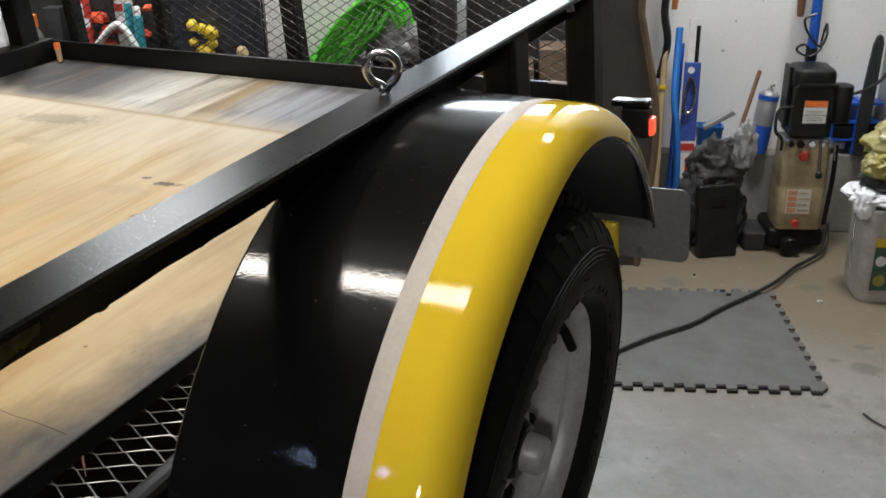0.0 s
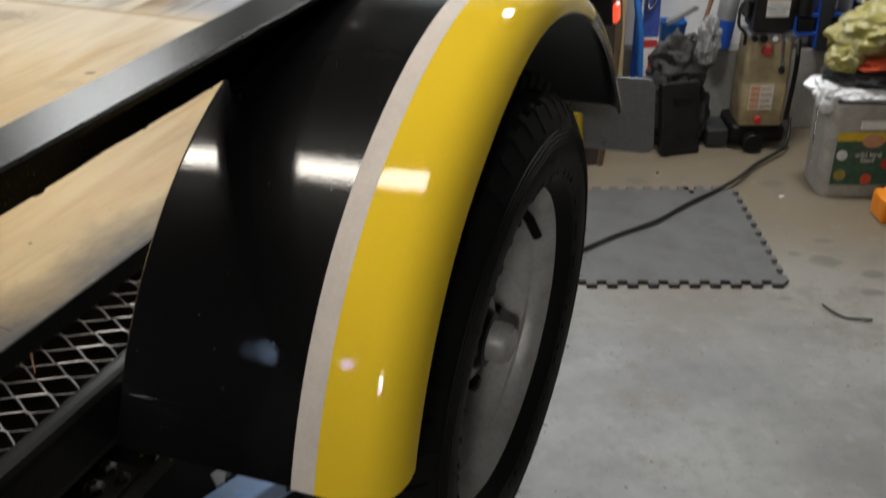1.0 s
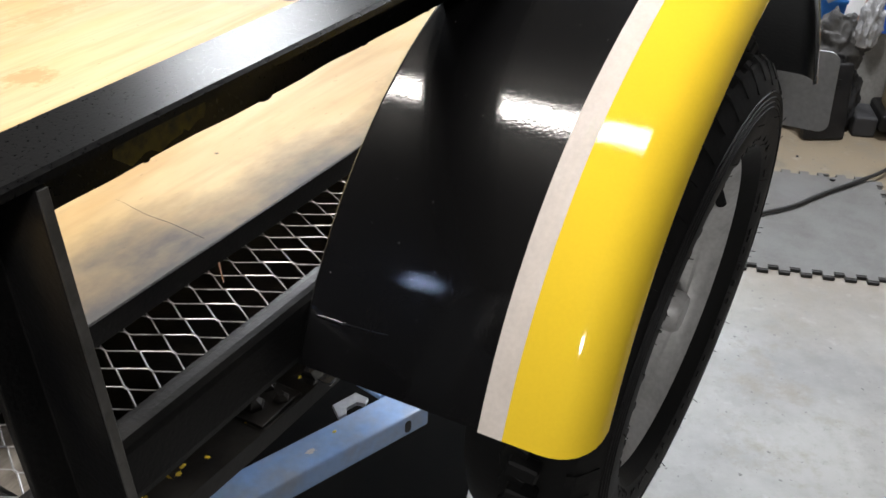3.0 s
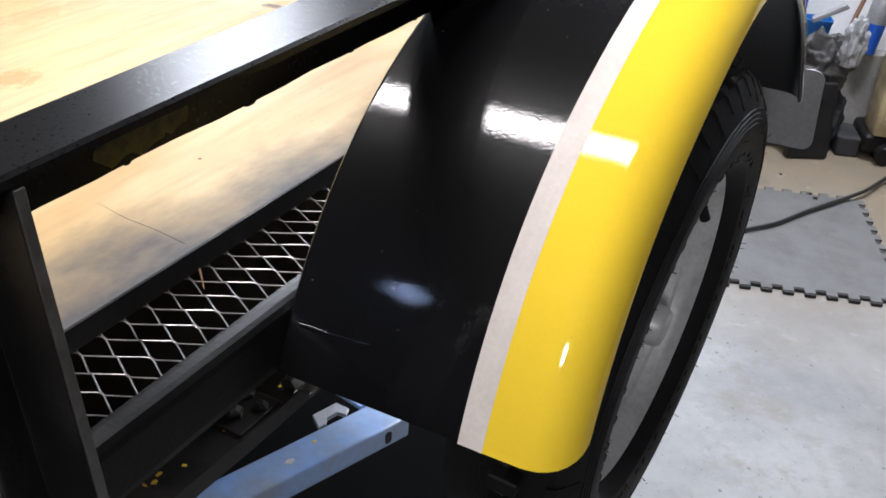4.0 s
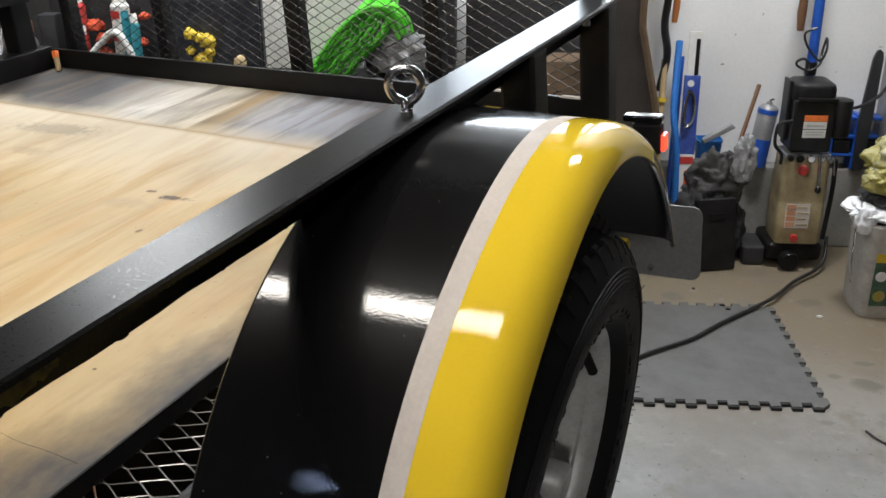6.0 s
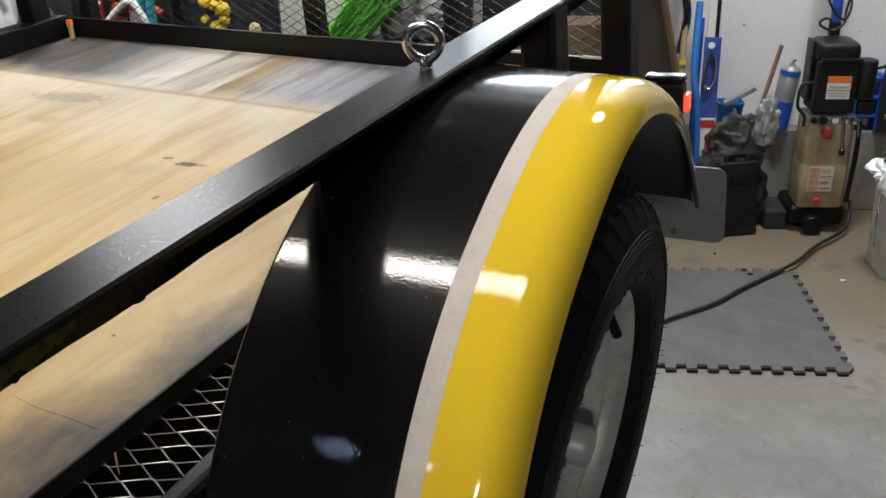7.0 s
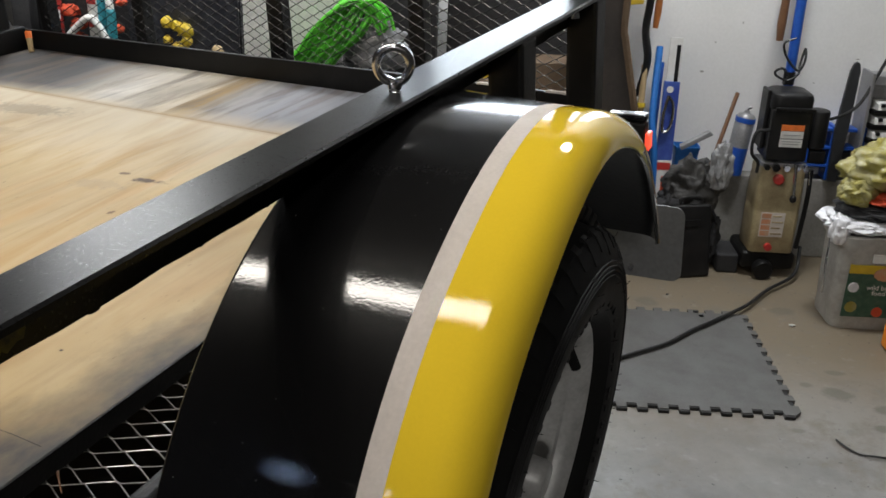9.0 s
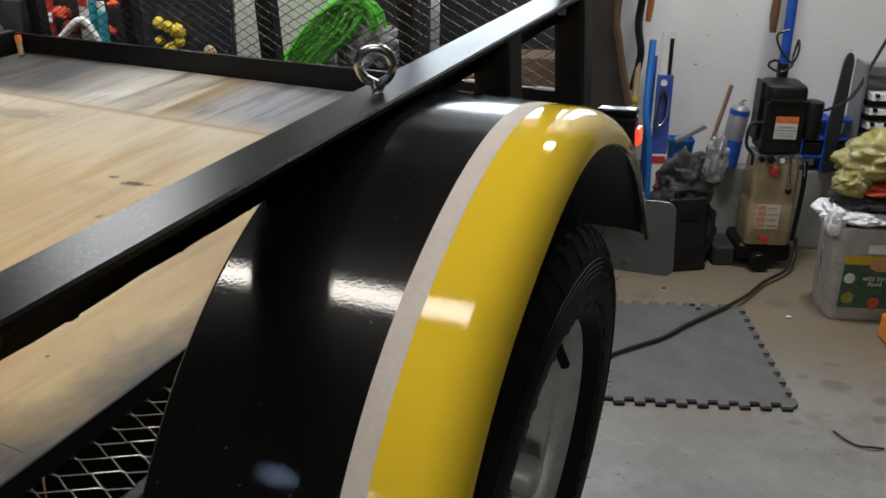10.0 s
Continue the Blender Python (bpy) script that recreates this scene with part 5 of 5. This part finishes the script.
for i in range(14):
    w, q, h = rng.uniform(-0.05, 0.05), rng.uniform(-0.03, 0.02), rng.uniform(-0.012, 0.012)
    part("strand", tube(along([(-0.60 + w, 2.235 + q, 0.80 + h), (-0.535 + w, 2.215 + q, 0.89 + h), (-0.475 + w * 0.8, 2.21 + q, 0.955 + h), (-0.415 + w * 0.7, 2.215 + q, 0.975 + h), (-0.365 + w * 0.6, 2.235 + q, 0.935 + h), (-0.345 + w * 0.5, 2.25 + q, 0.88 + h)], 5), 0.0065, 6), GREENC, cords)
# plain box added to fill in the dark background
soft("dark_filler", box(-0.50, -0.19, 2.37, 2.5, 0.745, 1.18, 0.006), CLOTHB, "plain dark box added to fill the background on the bench", "rack")
soft("grey_board", box(-0.84, -0.505, 2.34, 2.36, 0.745, 1.4, 0.003), GREYF, "pale grey board standing on the bench", "board")
cabinet = thing("dark_cabinet", "dark navy steel cabinet on the bench", "cabinet", GAR)
NAVY = material("navy_steel", (0.012, 0.014, 0.02), 0.4, spots=(0.05, 0.05, 0.06), amount=0.7, scale=30)
part("body", box(-1.235, -0.85, 2.352, 2.6, 0.745, 1.4, 0.004), NAVY, cabinet)
part("door", box(-1.230, -0.855, 2.338, 2.350, 0.752, 1.392, 0.004), NAVY, cabinet)
gloves = thing("work_gloves", "crumpled yellow work gloves on the bench", "gloves", GAR)
for u, z, s in ((-1.085, 0.866, 0.022), (-1.055, 0.855, 0.02), (-1.025, 0.842, 0.026), (-1.088, 0.81, 0.016), (-1.022, 0.808, 0.018), (-1.05, 0.775, 0.03)):
    part("glove_fold", blob(u, 2.30, z, s, 0.02, s, 0.4, u * 50, 3), YELP, gloves, smooth=80)
soft("orange_ball", blob(-0.913, 2.27, 0.775, 0.022, 0.022, 0.03, 0.15, 3, 3), TANW, "small tan and orange block on the bench", "block")
# another added box, a dark backing for the cans
soft("dark_backing", box(-1.60, -1.24, 2.38, 2.56, 0.745, 1.3, 0.006), CLOTHB, "plain dark box added as backing behind the spray cans", "crate")
TEAL = material("teal_print", (0.02, 0.22, 0.27), 0.45, spots=(0.05, 0.34, 0.42), amount=0.9, scale=40)


def spray_can(u, d, r, h, shell, label, bands):
    """A can with a rolled rim, a domed shoulder, a cap and printed bands."""
    root = thing("spray_can", label, "spray can", GAR @ pose(u, d, 0.745), "spray cans")
    part("body", lathe([(0.0, 0.0), (0.0, r * 0.96), (0.004, r), (h * 0.78, r), (h * 0.80, r * 1.02), (h * 0.82, r * 0.9), (h * 0.86, r * 0.62), (h * 0.86, 0.0)], "Z", 24, closed=False), shell, root, smooth=40)
    part("cap", lathe([(h * 0.83, 0.0), (h * 0.83, r * 0.74), (h * 0.98, r * 0.66), (h, r * 0.5), (h, 0.0)], "Z", 20, closed=False), WHITEP, root, "white plastic cap", smooth=40)
    for z0, z1, a0, a1, mat in bands:
        pts = [(math.cos(radians(a0 + (a1 - a0) * k / 8)), math.sin(radians(a0 + (a1 - a0) * k / 8))) for k in range(9)]
        ring = [(c * (r + 0.0008), q * (r + 0.0008)) for c, q in pts] + [(c * (r + 0.0001), q * (r + 0.0001)) for c, q in pts[::-1]]
        part("printed_band", prism(ring, z0, z1, "Z"), mat, root)


spray_can(-1.465, 2.30, 0.027, 0.265, REDP, "red and white spray can with a white cap", ((0.06, 0.20, 255, 300, WHITEP), (0.12, 0.15, 300, 335, CLOTHW)))
spray_can(-1.318, 2.30, 0.031, 0.268, WHITEP, "white spray can with red and teal print", ((0.0, 0.20, 292, 345, TEAL), (0.175, 0.20, 200, 285, REDP), (0.10, 0.125, 215, 270, REDP)))
spray_can(-1.268, 2.285, 0.016, 0.19, TEAL, "small teal spray can with a white cap", ())
soft("white_nozzle_hose", tube(along([(-1.425, 2.275, 0.80), (-1.38, 2.27, 0.845), (-1.342, 2.265, 0.875), (-1.315, 2.265, 0.865), (-1.285, 2.265, 0.81), (-1.275, 2.27, 0.762)], 5), 0.012, 10), WHITEP, "bent white plastic nozzle hose on the bench", "hose")
for u, z, w, h in ((-1.425, 0.888, 0.034, 0.022), (-1.395, 0.845, 0.026, 0.02), (-1.262, 0.832, 0.017, 0.015), (-1.245, 0.922, 0.018, 0.013), (-1.40, 0.79, 0.03, 0.03)):
    soft("red_rag", blob(u, 2.325, z, w, 0.03, h, 0.4, u * 70, 3), CLOTHR, "crumpled orange-red rag among the spray cans", "rag")
soft("orange_post", tube([(-1.708, 2.3, 0.745), (-1.708, 2.3, 1.5)], 0.02, 12), material("orange_wood", (0.34, 0.11, 0.025), 0.5, spots=(0.22, 0.07, 0.02), scale=8), "upright orange-brown wooden post on the bench", "post")
bottle = thing("spray_bottle", "grey bottle with an orange cap", "bottle", GAR @ pose(-1.648, 2.3, 0.745))
part("body", lathe([(0.0, 0.0), (0.0, 0.028), (0.09, 0.028), (0.11, 0.015), (0.12, 0.015), (0.12, 0.0)], "Z", 20, closed=False), GREYM, bottle, smooth=40)
part("cap", lathe([(0.118, 0.0), (0.118, 0.017), (0.16, 0.016), (0.162, 0.0)], "Z", 20, closed=False), ORANGE, bottle)
soft("white_cloth", blob(-1.80, 2.3, 0.86, 0.055, 0.05, 0.15, 0.3, 51), CLOTHW, "crumpled white cloth on the bench", "cloth")
soft("small_case", box(-1.60, -1.54, 2.28, 2.34, 0.745, 0.93, 0.004), CLOTHB, "small dark case on the bench", "case")
soft("wire_coil", blob(-0.385, 2.27, 0.82, 0.10, 0.05, 0.09, 0.5, 45), CLEAR, "heap of dull grey wire in film", "coil")
soft("dark_shelf", box(-0.16, 0.36, 2.52, 2.64, 0.0, 1.1, 0.006), CLOTHB, "dark shelf unit behind the tailgate", "shelf")
soft("cardboard_box", box(-0.12, 0.08, 2.30, 2.5, 0.0, 0.72, 0.004), CARD, "tall brown cardboard box on the floor", "box")
soft("cardboard_box", box(0.10, 0.30, 2.34, 2.5, 0.0, 0.78, 0.004), CARD, "brown cardboard box beside a shelf", "box")
soft("paint_can", lathe([(0.72, 0.0), (0.72, 0.045), (0.80, 0.045), (0.80, 0.0)], "Z", 20, at=(-0.03, 2.38, 0), closed=False), YELP, "yellow paint can on a cardboard box", "can")
curved = thing("curved_panel", "dark curved panel with a brown rim leaning by the wall", "panel", GAR)
edge = [(0.43, 1.10), (0.428, 0.92), (0.437, 0.871), (0.464, 0.755), (0.495, 0.615), (0.505, 0.45), (0.49, 0.2), (0.47, 0.0)]
part("sheet", prism([(0.27, 0.0)] + [(0.28, 1.10)] + edge, 2.30, 2.315, "Y"), material("dark_brown_sheet", (0.035, 0.03, 0.027), 0.5, spots=(0.07, 0.055, 0.045), scale=6), curved)
part("rim", tube(along([(u, 2.3, z) for u, z in edge], 4), 0.012, 8), CARD, curved)
soft("hand_tool", tube([(0.588, 2.64, 0.865), (0.592, 2.645, 0.92), (0.596, 2.65, 1.05)], [0.010, 0.013, 0.011], 10), material("orange_wood_grip", (0.36, 0.12, 0.03), 0.45, spots=(0.22, 0.07, 0.02), scale=20), "hand tool with an orange wooden grip on the wall", "tool")
clamp = thing("bar_clamp", "grey bar clamp with a yellow jaw hanging on the wall", "clamp", GAR)
part("jaw", prism([(0.455, 0.945), (0.530, 0.952), (0.532, 0.966), (0.495, 0.972), (0.455, 0.968)], 2.60, 2.625, "Y", bevel=0.003), YELP, clamp, "yellow painted jaw")
part("head", prism([(0.452, 0.885), (0.478, 0.880), (0.484, 0.943), (0.455, 0.944)], 2.602, 2.622, "Y", bevel=0.003), GREYM, clamp)
part("bar", box(0.462, 0.474, 2.606, 2.618, 0.965, 1.25, 0.002), GREYM, clamp)
